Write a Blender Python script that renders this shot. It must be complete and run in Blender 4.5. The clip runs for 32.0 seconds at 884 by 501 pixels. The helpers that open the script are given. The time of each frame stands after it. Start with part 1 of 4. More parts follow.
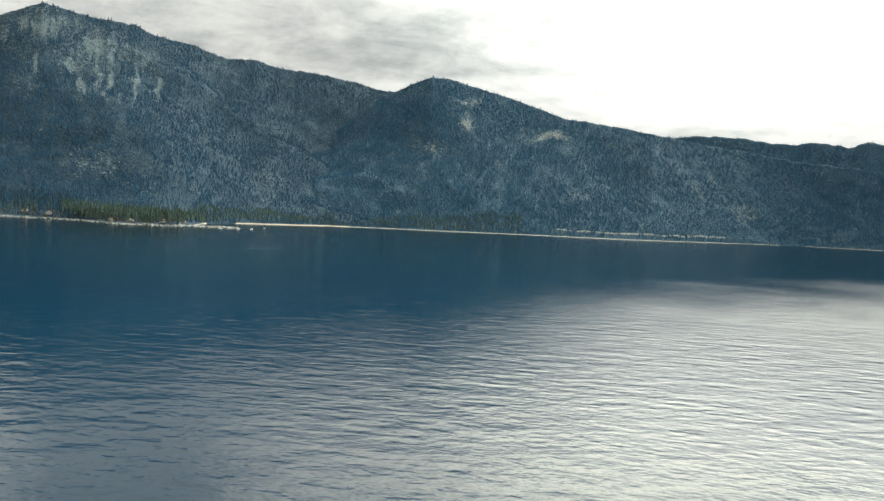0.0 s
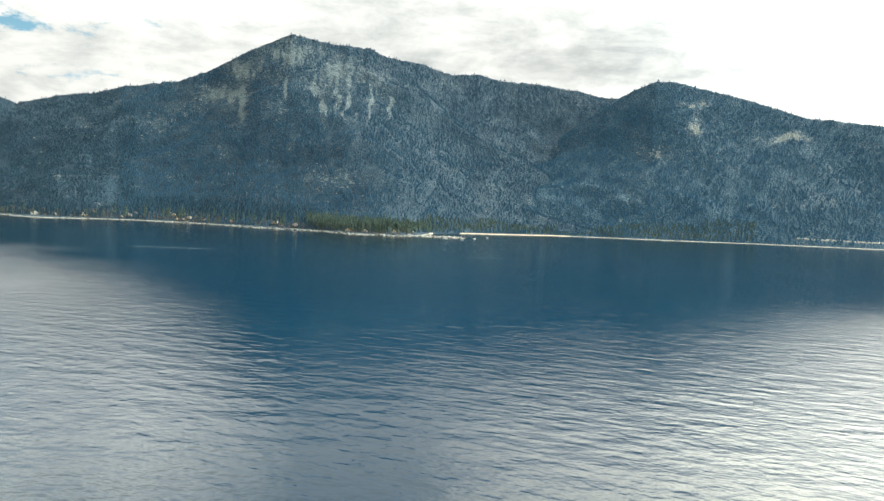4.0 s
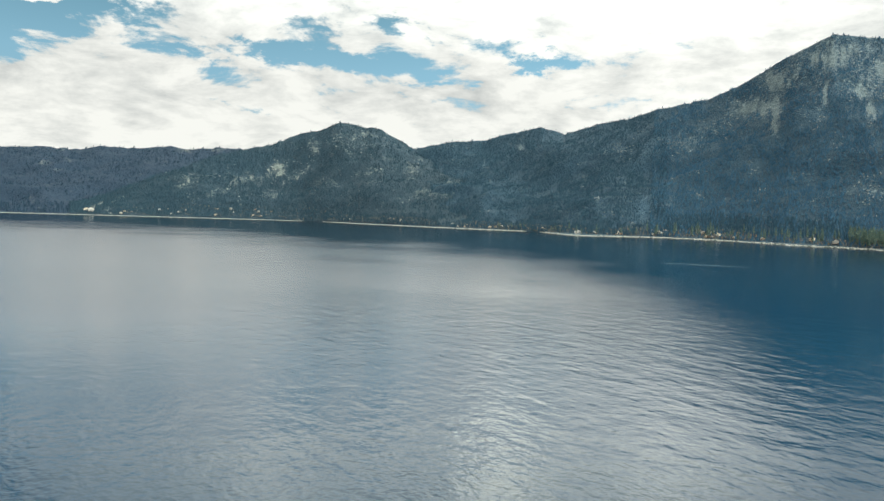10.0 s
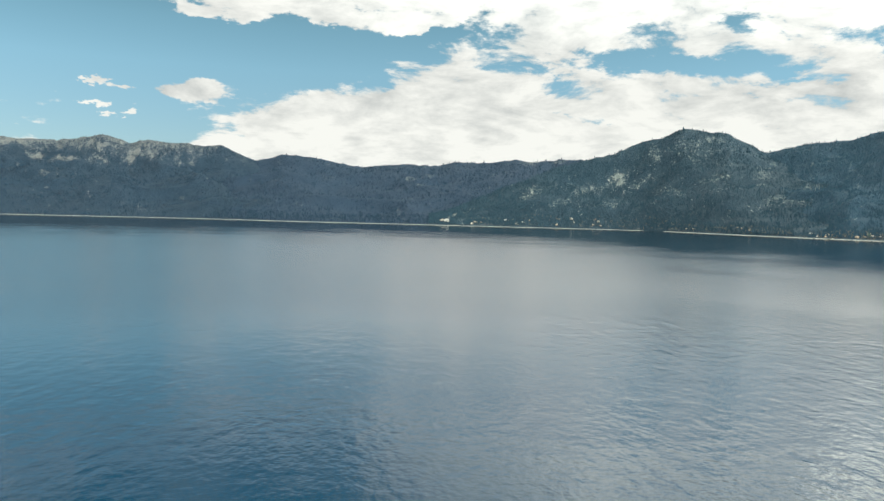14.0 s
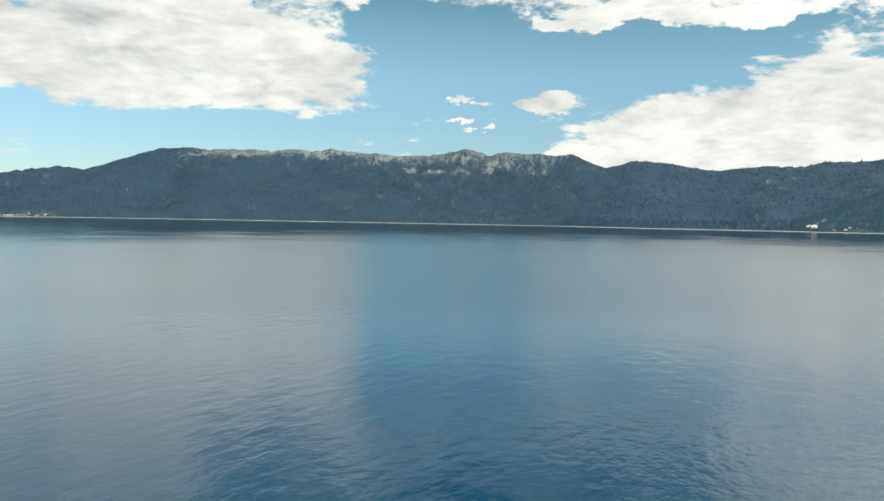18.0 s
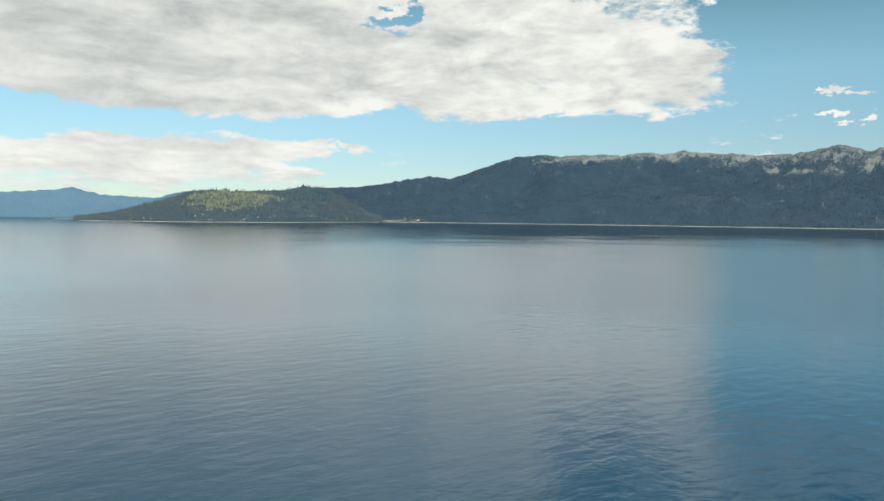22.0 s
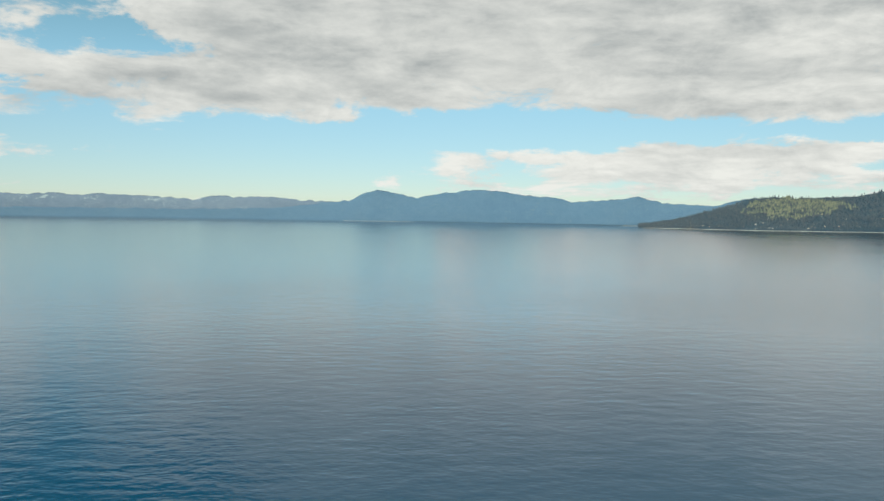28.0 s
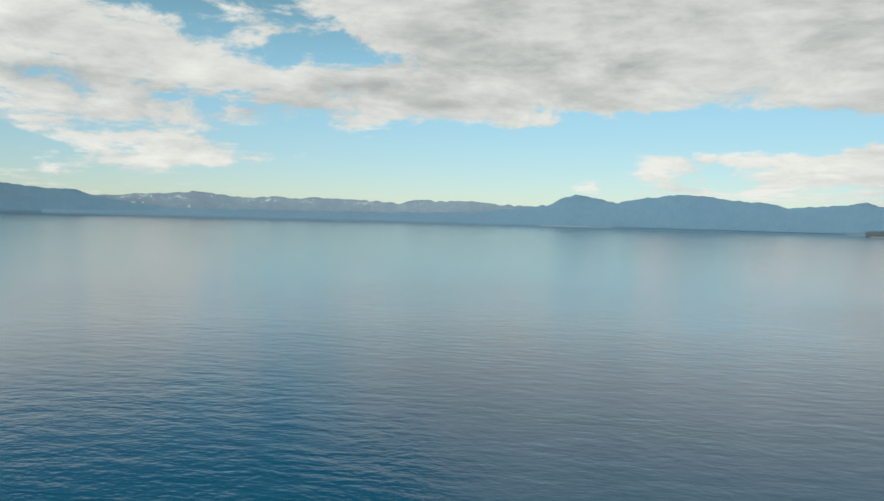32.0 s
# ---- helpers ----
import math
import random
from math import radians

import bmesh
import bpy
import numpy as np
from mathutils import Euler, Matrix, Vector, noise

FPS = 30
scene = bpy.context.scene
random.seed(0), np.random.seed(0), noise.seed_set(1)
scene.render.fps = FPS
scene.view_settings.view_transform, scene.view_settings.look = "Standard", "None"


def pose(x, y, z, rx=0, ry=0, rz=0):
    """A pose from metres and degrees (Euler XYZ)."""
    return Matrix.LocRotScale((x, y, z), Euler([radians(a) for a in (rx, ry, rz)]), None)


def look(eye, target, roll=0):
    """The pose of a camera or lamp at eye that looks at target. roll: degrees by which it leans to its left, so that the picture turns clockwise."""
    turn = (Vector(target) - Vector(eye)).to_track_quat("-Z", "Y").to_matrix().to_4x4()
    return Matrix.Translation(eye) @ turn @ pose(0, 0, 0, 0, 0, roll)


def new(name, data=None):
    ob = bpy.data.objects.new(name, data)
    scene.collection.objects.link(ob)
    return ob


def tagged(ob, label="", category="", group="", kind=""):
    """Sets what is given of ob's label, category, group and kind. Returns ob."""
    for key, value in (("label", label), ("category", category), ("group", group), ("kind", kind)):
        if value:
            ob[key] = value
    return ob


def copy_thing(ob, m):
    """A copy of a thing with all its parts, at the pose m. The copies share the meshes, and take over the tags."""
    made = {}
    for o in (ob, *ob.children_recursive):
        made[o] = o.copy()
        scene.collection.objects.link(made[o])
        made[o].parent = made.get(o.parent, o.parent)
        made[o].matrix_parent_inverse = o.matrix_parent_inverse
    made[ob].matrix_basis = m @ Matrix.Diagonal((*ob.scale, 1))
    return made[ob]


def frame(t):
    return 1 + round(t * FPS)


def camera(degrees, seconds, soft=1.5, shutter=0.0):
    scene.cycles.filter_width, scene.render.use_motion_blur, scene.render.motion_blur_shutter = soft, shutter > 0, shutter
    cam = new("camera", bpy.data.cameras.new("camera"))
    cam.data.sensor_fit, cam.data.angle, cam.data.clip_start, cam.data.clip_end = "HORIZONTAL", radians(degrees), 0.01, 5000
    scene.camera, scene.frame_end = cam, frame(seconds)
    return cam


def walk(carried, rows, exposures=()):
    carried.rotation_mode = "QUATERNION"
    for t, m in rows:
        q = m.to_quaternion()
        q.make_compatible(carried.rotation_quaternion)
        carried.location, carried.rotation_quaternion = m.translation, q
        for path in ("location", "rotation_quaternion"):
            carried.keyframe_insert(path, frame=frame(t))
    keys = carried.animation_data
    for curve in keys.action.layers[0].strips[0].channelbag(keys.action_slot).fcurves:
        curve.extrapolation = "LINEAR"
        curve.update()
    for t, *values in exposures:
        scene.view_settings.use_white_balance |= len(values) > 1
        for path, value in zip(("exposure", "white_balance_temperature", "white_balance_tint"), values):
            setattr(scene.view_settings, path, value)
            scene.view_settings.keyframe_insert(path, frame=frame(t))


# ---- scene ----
cam = camera(58.49, 32.0)
EYE = (0.0, 0.0, 28.0)   # the drone hovers over the lake and turns
# the drone's camera stops down a little towards the sun: seconds, stops
EXPOSURES = [(0.0, -0.40), (2.5, -0.18), (5.0, 0.12), (9.0, 0.02), (14.0, 0.02), (19.0, 0.08), (24.0, -0.08), (32.0, -0.14)]
# seconds, yaw, pitch, roll in degrees
PATH = [
    (0.0, 6.77, -2.14, -3.01),
    (0.5, 8.52, -2.14, -2.98),
    (1.0, 10.39, -2.14, -2.94),
    (1.5, 12.15, -2.14, -2.94),
    (2.0, 13.92, -2.15, -2.87),
    (2.5, 15.67, -2.15, -2.84),
    (4.5, 25.58, -2.26, -2.52),
    (5.0, 28.66, -2.30, -2.50),
    (5.5, 31.95, -2.34, -2.38),
    (6.0, 34.81, -2.35, -2.30),
    (6.5, 37.90, -2.37, -2.24),
    (7.0, 40.98, -2.37, -2.19),
    (7.5, 44.07, -2.37, -2.12),
    (8.0, 46.97, -2.38, -2.09),
    (8.5, 50.27, -2.40, -2.04),
    (9.0, 53.37, -2.39, -1.93),
    (9.5, 56.47, -2.40, -1.86),
    (10.0, 59.76, -2.41, -1.77),
    (10.5, 62.44, -2.40, -1.79),
    (11.0, 65.73, -2.38, -1.74),
    (11.5, 68.81, -2.40, -1.70),
    (12.0, 72.10, -2.39, -1.64),
    (12.5, 74.99, -2.39, -1.63),
    (13.0, 78.07, -2.38, -1.52),
    (13.5, 81.14, -2.39, -1.47),
    (14.0, 84.04, -2.39, -1.43),
    (14.5, 87.14, -2.37, -1.38),
    (16.5, 99.53, -2.41, -1.14),
    (17.0, 102.82, -2.41, -1.05),
    (17.5, 105.91, -2.41, -0.99),
    (18.0, 108.96, -2.41, -0.97),
    (18.5, 112.06, -2.41, -0.93),
    (19.0, 116.17, -2.41, -0.81),
    (19.5, 118.82, -2.42, -0.76),
    (20.0, 121.34, -2.41, -0.76),
    (20.5, 124.47, -2.41, -0.78),
    (21.0, 127.37, -2.42, -0.73),
    (21.5, 130.76, -2.43, -0.68),
    (22.0, 133.89, -2.43, -0.62),
    (22.5, 137.06, -2.42, -0.62),
    (23.0, 139.82, -2.41, -0.57),
    (23.5, 143.24, -2.40, -0.61),
    (24.0, 146.48, -2.41, -0.61),
    (24.5, 149.82, -2.39, -0.66),
    (25.0, 152.89, -2.40, -0.70),
    (25.5, 156.25, -2.39, -0.70),
    (26.0, 159.76, -2.37, -0.68),
    (26.5, 163.08, -2.38, -0.70),
    (28.5, 175.22, -2.37, -0.99),
    (29.0, 176.82, -2.35, -1.03),
    (29.5, 178.29, -2.37, -1.21),
    (30.0, 180.03, -2.33, -1.24),
    (30.5, 181.78, -2.34, -1.26),
    (31.0, 183.61, -2.35, -1.36),
    (31.5, 185.34, -2.34, -1.39),
    (32.0, 187.15, -2.35, -1.52),
]
walk(cam, [(t, pose(*EYE, 90 + p, r, y)) for t, y, p, r in PATH], EXPOSURES)

# ---------------------------------------------------------------- light
SUN_AZ, SUN_EL = -14.0, 38.0     # bearings run to the left from +y


def bearing(az, el=0.0):
    a, e = radians(az), radians(el)
    return Vector((-math.sin(a) * math.cos(e), math.cos(a) * math.cos(e), math.sin(e)))


sun = new("sun", bpy.data.lights.new("sun", "SUN"))
sun.data.energy, sun.data.angle, sun.data.color = 1.0, radians(12), (1.0, 0.94, 0.84)
sun.matrix_world = look(bearing(SUN_AZ, SUN_EL) * 100, (0, 0, 0))

world = bpy.data.worlds.new("sky")
scene.world = world
world.use_nodes = True
wt = world.node_tree
wt.nodes.clear()


class Net:
    """Short hand for a node tree."""

    def __init__(self, tree):
        self.t = tree

    def node(self, kind, **sets):
        n = self.t.nodes.new(kind)
        for k, v in sets.items():
            setattr(n, k, v)
        return n

    def put(self, socket, v):
        if hasattr(v, "is_output"):
            self.t.links.new(v, socket)
        elif hasattr(v, "outputs"):
            self.t.links.new(v.outputs[0], socket)
        else:
            socket.default_value = v

    def math(self, op, a, b=0.0, c=0.0, clamp=False):
        n = self.node("ShaderNodeMath", operation=op, use_clamp=clamp)
        for s, v in zip(n.inputs, (a, b, c)):
            self.put(s, v)
        return n.outputs[0]

    def vec(self, op, a, b=(0, 0, 0)):
        n = self.node("ShaderNodeVectorMath", operation=op)
        self.put(n.inputs[0], a)
        if op == "SCALE":
            self.put(n.inputs["Scale"], b)
        else:
            self.put(n.inputs[1], b)
        return n.outputs["Value"] if op in ("DOT_PRODUCT", "LENGTH", "DISTANCE") else n.outputs[0]

    def noise(self, at, scale, detail=4.0, rough=0.5, distort=0.0, lac=2.0):
        n = self.node("ShaderNodeTexNoise")
        if at is not None:
            self.put(n.inputs["Vector"], at)
        for k, v in (("Scale", scale), ("Detail", detail), ("Roughness", rough), ("Distortion", distort), ("Lacunarity", lac)):
            self.put(n.inputs[k], v)
        return n.outputs[0]

    def step(self, v, lo, hi, a=0.0, b=1.0):
        n = self.node("ShaderNodeMapRange", interpolation_type="SMOOTHSTEP")
        for s, x in zip(n.inputs, (v, lo, hi, a, b)):
            self.put(s, x)
        return n.outputs[0]

    def lin(self, v, lo, hi, a=0.0, b=1.0):
        n = self.node("ShaderNodeMapRange")
        for s, x in zip(n.inputs, (v, lo, hi, a, b)):
            self.put(s, x)
        return n.outputs[0]

    def mix(self, f, a, b):
        n = self.node("ShaderNodeMix", data_type="RGBA")
        self.put(n.inputs[0], f)
        self.put(n.inputs[6], a if hasattr(a, "is_output") else (*a, 1))
        self.put(n.inputs[7], b if hasattr(b, "is_output") else (*b, 1))
        return n.outputs[2]

    def ramp(self, f, stops):
        n = self.node("ShaderNodeValToRGB")
        el = n.color_ramp.elements
        while len(el) > 1:
            el.remove(el[0])
        for k, (p, c) in enumerate(stops):
            e = el[0] if k == 0 else el.new(p)
            e.position, e.color = p, c
        self.put(n.inputs[0], f)
        return n.outputs[0]


W = Net(wt)
way = W.node("ShaderNodeTexCoord").outputs["Generated"]
sep = W.node("ShaderNodeSeparateXYZ")
W.put(sep.inputs[0], way)
# bearing (0 at -90, 1 at 270 degrees) and height of each part of the sky
mid = radians(90.0)
turned_x = W.math("SUBTRACT", W.math("MULTIPLY", sep.outputs[1], math.cos(mid)), W.math("MULTIPLY", sep.outputs[0], math.sin(mid)))
turned_y = W.math("SUBTRACT", W.math("MULTIPLY", sep.outputs[0], -math.cos(mid)), W.math("MULTIPLY", sep.outputs[1], math.sin(mid)))
az01 = W.math("ADD", W.math("MULTIPLY", W.math("ARCTAN2", turned_y, turned_x), 0.5 / math.pi), 0.5)
elev = W.math("MULTIPLY", W.math("ARCSINE", sep.outputs[2]), 180 / math.pi)
# the cloud deck, seen in perspective
deck_z = W.math("ADD", W.math("MAXIMUM", sep.outputs[2], 0.0), 0.10)
deck = W.node("ShaderNodeCombineXYZ")
W.put(deck.inputs[0], W.math("DIVIDE", sep.outputs[0], deck_z))
W.put(deck.inputs[1], W.math("DIVIDE", sep.outputs[1], deck_z))

# how much cloud and how bright a cloud, by bearing, at a few heights above the horizon: (bearing, cover, brightness, glow of the sun behind)
# unseen glow near bearing 236 and height 70, added to light the mountains
CLOUD_BANDS = {
    1.5: [(-40, 0.6, 1, 0.1), (60, 0.6, 1), (100, 0.7, 1), (125, 0.25, 0.9), (145, 0.5, 0.9), (170, 0.45, 0.9), (180, 0.2, 0.9), (200, 0.25, 0.9), (215, 0.35, 0.9)],
    4.5: [(-40, 0.9, 1, 0.05), (60, 0.9, 1), (82, 0.9, 1), (100, 0.82, 1), (108, 0.62, 0.95), (116, 0.42, 0.95), (124, 0.3, 0.95), (140, 0.2, 0.95),
          (147, 0.58, 0.9), (160, 0.68, 0.9), (169, 0.62, 0.9), (175, 0.25, 0.9), (184, 0.15, 0.9), (198, 0.15, 0.9), (204, 0.48, 0.88), (215, 0.48, 0.88)],
    6.0: [(-40, .95, 1, .02), (60, .85, 1), (82, .9, 1), (96, .85, 1), (104, .5, .95), (112, .45, .95), (117, .5, .95), (124, .36, .95), (142, .3, .9), (150, .4, .9), (160, .4, .9),
          (170, .33, .85), (185, .3, .85), (198, .35, .85), (206, .5, .85), (216, .5, .85)],
    8.0: [(-40, 0.97, 1, 0.07), (-8, 1, 1, 0.05), (0, 1, 1, 0.03), (30, 0.9, 0.95, 0.02), (44, 0.8, 0.97, 0.01), (52, 0.70, 0.95), (58, 0.68, 0.92), (66, 0.68, 0.91), (75, 0.60, 0.93), (80, 0.74, 0.94),
          (94, 0.72, 0.92), (98, 0.42, 0.86), (102, 0.50, 0.86), (107, 0.25, 0.86), (113, 0.34, 0.86), (117, 0.64, 0.84), (124, 0.72, 0.84), (135, 0.84, 0.84), (155, 0.82, 0.72),
          (170, 0.7, 0.66), (178, 0.58, 0.66), (186, 0.76, 0.67), (196, 0.8, 0.69), (200, 0.72, 0.69), (208, 0.74, 0.69), (216, 0.74, 0.69), (236, 0.9, 1, 0.25)],
    11.0: [(-40, 0.97, 1, 0.14), (-8, 1, 1, 0.12), (5, 0.95, 0.72, 0.05), (14, 1, 0.62), (24, 0.95, 0.70, 0.01), (34, 0.9, 0.74, 0.01), (44, 0.78, 0.92, 0.01), (51, 0.62, 0.93, 0.01),
           (58, 0.56, 0.92), (65, 0.53, 0.91), (73, 0.52, 0.92), (78, 0.66, 0.92), (84, 0.60, 0.92), (90, 0.33, 0.86), (112, 0.33, 0.86), (116, 0.68, 0.82),
           (126, 0.88, 0.84), (139, 0.92, 0.80), (150, 0.93, 0.66), (165, 0.97, 0.52), (180, 0.97, 0.57), (189, 0.9, 0.63), (194, 0.52, 0.65), (199, 0.55, 0.69), (204, 0.9, 0.69), (216, 0.9, 0.69), (236, 0.9, 1, 0.25)],
    15.0: [(-40, 0.97, 1, 0.30), (-10, 0.97, 1, 0.22), (0, 1, 0.70, 0.14), (15, 1, 0.56, 0.03), (30, 1, 0.56, 0.03), (40, 0.9, 0.84, 0.06), (45, 0.88, 0.82, 0.07), (52, 0.86, 0.80, 0.07), (55.5, 0.86, 0.82, 0.10), (59, 0.86, 0.80, 0.06), (68, 0.80, 0.78, 0.06),
           (75, 0.64, 0.80, 0.05), (80, 0.74, 0.80, 0.05), (86, 0.66, 0.8, 0.04), (91, 0.42, 0.84, 0.02), (99, 0.52, 0.84), (105, 0.42, 0.84), (110, 0.46, 0.84), (114, 0.42, 0.84),
           (120, 0.56, 0.82), (126, 0.62, 0.80), (132, 0.88, 0.78), (137, 0.7, 0.74), (142, 0.93, 0.66), (158, 0.97, 0.50), (172, 0.97, 0.50), (190, 0.94, 0.60), (197, 0.66, 0.67), (203, 0.3, 0.69), (216, 0.1, 0.69), (236, 0.9, 1, 0.25)],
    18.0: [(-40, .97, 1, .8), (-8, .97, 1, .8), (0, .97, 1, .62), (10, .97, .9, .30), (17, .95, .9, .24), (24, .95, .8, .05), (32, .95, .8, .06), (38, .95, .8, .20), (43, .95, .95, .32), (49, .92, .9, .24), (52.5, .9, 1, .30), (55.5, .9, 1, .44), (58.5, .9, .9, .22),
           (66, .85, .9, .18), (72, .85, .95, .22), (76, .8, .9, .14), (84, .66, .85, .06), (95, .42, .75, .01), (102, .48, .85, .03), (108, .38, .85, .01), (114.5, .58, .85, .07), (118, .58, .85, .04), (124, .44, .75, .01), (131, .80, .72, .02), (140, .95, .56, .02), (158, .95, .34), (172, .95, .36), (184, .85, .46), (191, .4, .5),
           (197, 0, .7), (218, 0, .8), (236, .9, 1, .3)],
    24.0: [(-40, .97, 1, 1), (-8, .97, 1, 1), (0, .97, 1, .8), (8, .97, .9, .46), (16, .95, .9, .36), (23, .95, .8, .05), (33, .95, .8, .04), (42, .95, .95, .12), (49, .9, .9, .05), (52.5, .9, 1, .16), (55.5, .9, 1, .40), (58.5, .9, .9, .09),
           (66, .85, .9, .10), (72, .85, .95, .16), (76, .8, .9, .08), (84, .66, .85, .05), (95, .42, .75, .01), (102, .46, .85, .02), (108, .36, .85, .01), (114.5, .58, .85, .07), (118, .58, .85, .04), (124, .42, .75, .01), (131, .80, .7, .01), (140, .95, .56, .02), (158, .95, .32), (172, .95, .34), (178, .9, .46), (185, .5, .42), (191, 0, .6),
           (206, 0, .7), (218, 0, .8), (236, .9, 1, .3)],
    45.0: [(-40, .97, 1, .8), (-5, .97, 1, .8), (8, .95, .95, .5), (16, .95, .95, .26), (26, .9, .8, .10), (36, .9, .85, .12), (46, .9, .95, .09), (60, .9, .95, .10), (84, .8, .85, .08),
           (94, .50, .8, .03), (104, .42, .8, .02), (114, .5, .8, .03), (128, .76, .75, .04), (165, .9, .52, .02), (178, .9, .46), (186, .5, .42), (192, 0, .6), (206, 0, .7), (218, 0, .8), (236, .9, 1, .35)],
    70.0: [(-40, .9, 1, .4), (100, .8, 1, .25), (180, .8, 1, .25), (250, .9, 1, .35)],
}
cover_bright = None
last_el = None
for el_deg, marks in CLOUD_BANDS.items():
    strip = W.ramp(az01, [((m[0] + 90) / 360, (m[1], m[2], m[3] if len(m) > 3 else 0.0, 1)) for m in marks])
    if cover_bright is None:
        cover_bright = strip
    else:
        cover_bright = W.mix(W.lin(elev, last_el, el_deg), cover_bright, strip)
    last_el = el_deg
cb = W.node("ShaderNodeSeparateColor")
W.put(cb.inputs[0], cover_bright)
cover, bright = cb.outputs[0], cb.outputs[1]
# single banks (+) and gaps (-) of the deck: bearing, height, half width, half height, cover
BANKS = [(93.5, 14, 3, 0.9, 0.55), (86, 13, 1.2, 0.4, 0.5), (100, 9, 2.4, 0.6, 0.25), (112, 15.6, 5, 0.6, 0.45), (101, 13.6, 2.6, 0.6, 0.5), (102, 8, 3.2, 0.7, 0.52),
         (107.3, 8.4, 1.3, 0.4, 0.75), (108, 6.7, 1.2, 0.35, 0.7), (86, 6.6, 7, 2.1, 0.32), (118, 9.5, 4, 2, 0.36), (143, 4.4, 2.5, 0.3, 0.35), (154, 4, 14, 1, 0.25), (205, 4.5, 6, 0.6, 0.3)]
GAPS = [(106.5, 5.6, 5.5, 1.8, 0.5), (96, 11.5, 7, 1.7, 0.5), (70, 10.9, 8, 0.6, 0.30), (57, 10, 2.5, 0.7, 0.20), (52.5, 11, 1.3, 0.7, 0.35), (63, 13, 2.2, 1.0, 0.30), (58.5, 9.2, 2, 0.6, 0.20), (74.5, 7.6, 4, 0.5, 0.35),
        (84, 12.4, 4, 0.9, 0.35), (108, 11.2, 6, 2.4, 0.5), (137, 14, 1.3, 1.2, 0.6), (131, 6, 14, 1.0, 0.4), (170, 6.4, 16, 0.8, 0.35), (196, 11.5, 4, 0.6, 0.5), (203, 8.2, 4, 0.5, 0.4)]
# their edges are torn by the wind
torn = W.node("ShaderNodeTexNoise")
W.put(torn.inputs["Vector"], W.vec("MULTIPLY", way, (7.0, 7.0, 16.0)))
torn.inputs["Scale"].default_value, torn.inputs["Detail"].default_value, torn.inputs["Roughness"].default_value = 1.0, 6.0, 0.66
torn_by = W.node("ShaderNodeSeparateColor")
W.put(torn_by.inputs[0], torn.outputs["Color"])
az_deg = W.math("ADD", W.math("SUBTRACT", W.math("MULTIPLY", az01, 360.0), 90.0), W.math("MULTIPLY", W.math("SUBTRACT", torn_by.outputs[0], 0.5), 17.0))
el_torn = W.math("ADD", elev, W.math("MULTIPLY", W.math("SUBTRACT", torn_by.outputs[1], 0.5), 5.0))
for marks, sign in ((BANKS, 1.0), (GAPS, -1.0)):
    for a, e, wide, tall, power in marks:
        u = W.math("DIVIDE", W.math("SUBTRACT", az_deg, float(a)), float(wide))
        v = W.math("DIVIDE", W.math("SUBTRACT", el_torn, float(e)), float(tall))
        off = W.math("ADD", W.math("MULTIPLY", u, u), W.math("MULTIPLY", v, v))
        cover = W.math("ADD", cover, W.math("MULTIPLY", W.math("POWER", 0.42, off), sign * power))

# the deck turns from heaps to a soft sheet away from the mountains
soft = W.step(az01, (125 + 90) / 360, (165 + 90) / 360)
grain = W.lin(soft, 0, 1, 0.60, 0.52)


def at_sky(at):
    """The direction in the sky of a place on the deck, so that heaps keep their height near the horizon."""
    flat = W.vec("MULTIPLY", W.vec("SUBTRACT", at, deck.outputs[0]), (0.25, 0.25, 0.25))
    return W.vec("ADD", way, flat)


def puffs(at):
    big = W.noise(at, 1.5, 8.0, grain, 0.3)
    wide = W.noise(at, 0.45, 3.0, 0.5, 0.2)
    heap = W.noise(W.vec("MULTIPLY", at_sky(at), (10.0, 10.0, 26.0)), 1.0, 8.0, 0.64, 0.3)
    both = W.math("ADD", W.math("ADD", W.math("MULTIPLY", big, 0.30), W.math("MULTIPLY", wide, 0.22)), W.math("MULTIPLY", heap, 0.48))
    return W.lin(both, 0.32, 0.68)


billow = puffs(deck.outputs[0])
# the deck overhead is thin and soft-edged
haze_up = W.lin(elev, 14.5, 26, 0.0, 0.30)
density = W.math("ADD", billow, W.math("MULTIPLY", W.math("SUBTRACT", cover, 0.5), 0.95))
cloudiness = W.step(density, W.math('SUBTRACT', W.lin(soft, 0, 1, 0.43, 0.40), haze_up), W.math('ADD', W.lin(soft, 0, 1, 0.60, 0.64), haze_up))
# a second look a little nearer the sun gives lit rims and grey undersides
shifted = W.vec("ADD", deck.outputs[0], tuple(bearing(SUN_AZ) * 0.12))
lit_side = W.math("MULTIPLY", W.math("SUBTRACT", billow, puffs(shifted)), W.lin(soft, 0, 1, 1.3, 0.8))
thick = W.step(W.math("ADD", W.math("MULTIPLY", W.noise(deck.outputs[0], 0.6, 5.0, 0.5, 0.3), 0.5), W.math("MULTIPLY", W.noise(W.vec("MULTIPLY", way, (6.0, 6.0, 24.0)), 1.0, 5.0, 0.55, 0.4), 0.5)), 0.41, 0.61)
shade = W.math("MULTIPLY", W.math("MULTIPLY", thick, W.math("SUBTRACT", 1.42, bright)), 0.56)
light = W.math("ADD", W.math("SUBTRACT", bright, shade), lit_side, clamp=True)
cloud_colour = W.mix(light, (0.42, 0.455, 0.455), (0.93, 0.94, 0.885))
# overhead the deck is thinner and warmer
overhead = W.mix(light, (0.47, 0.445, 0.36), (0.95, 0.91, 0.74))
cloud_colour = W.mix(W.step(elev, 14.5, 22), cloud_colour, overhead)
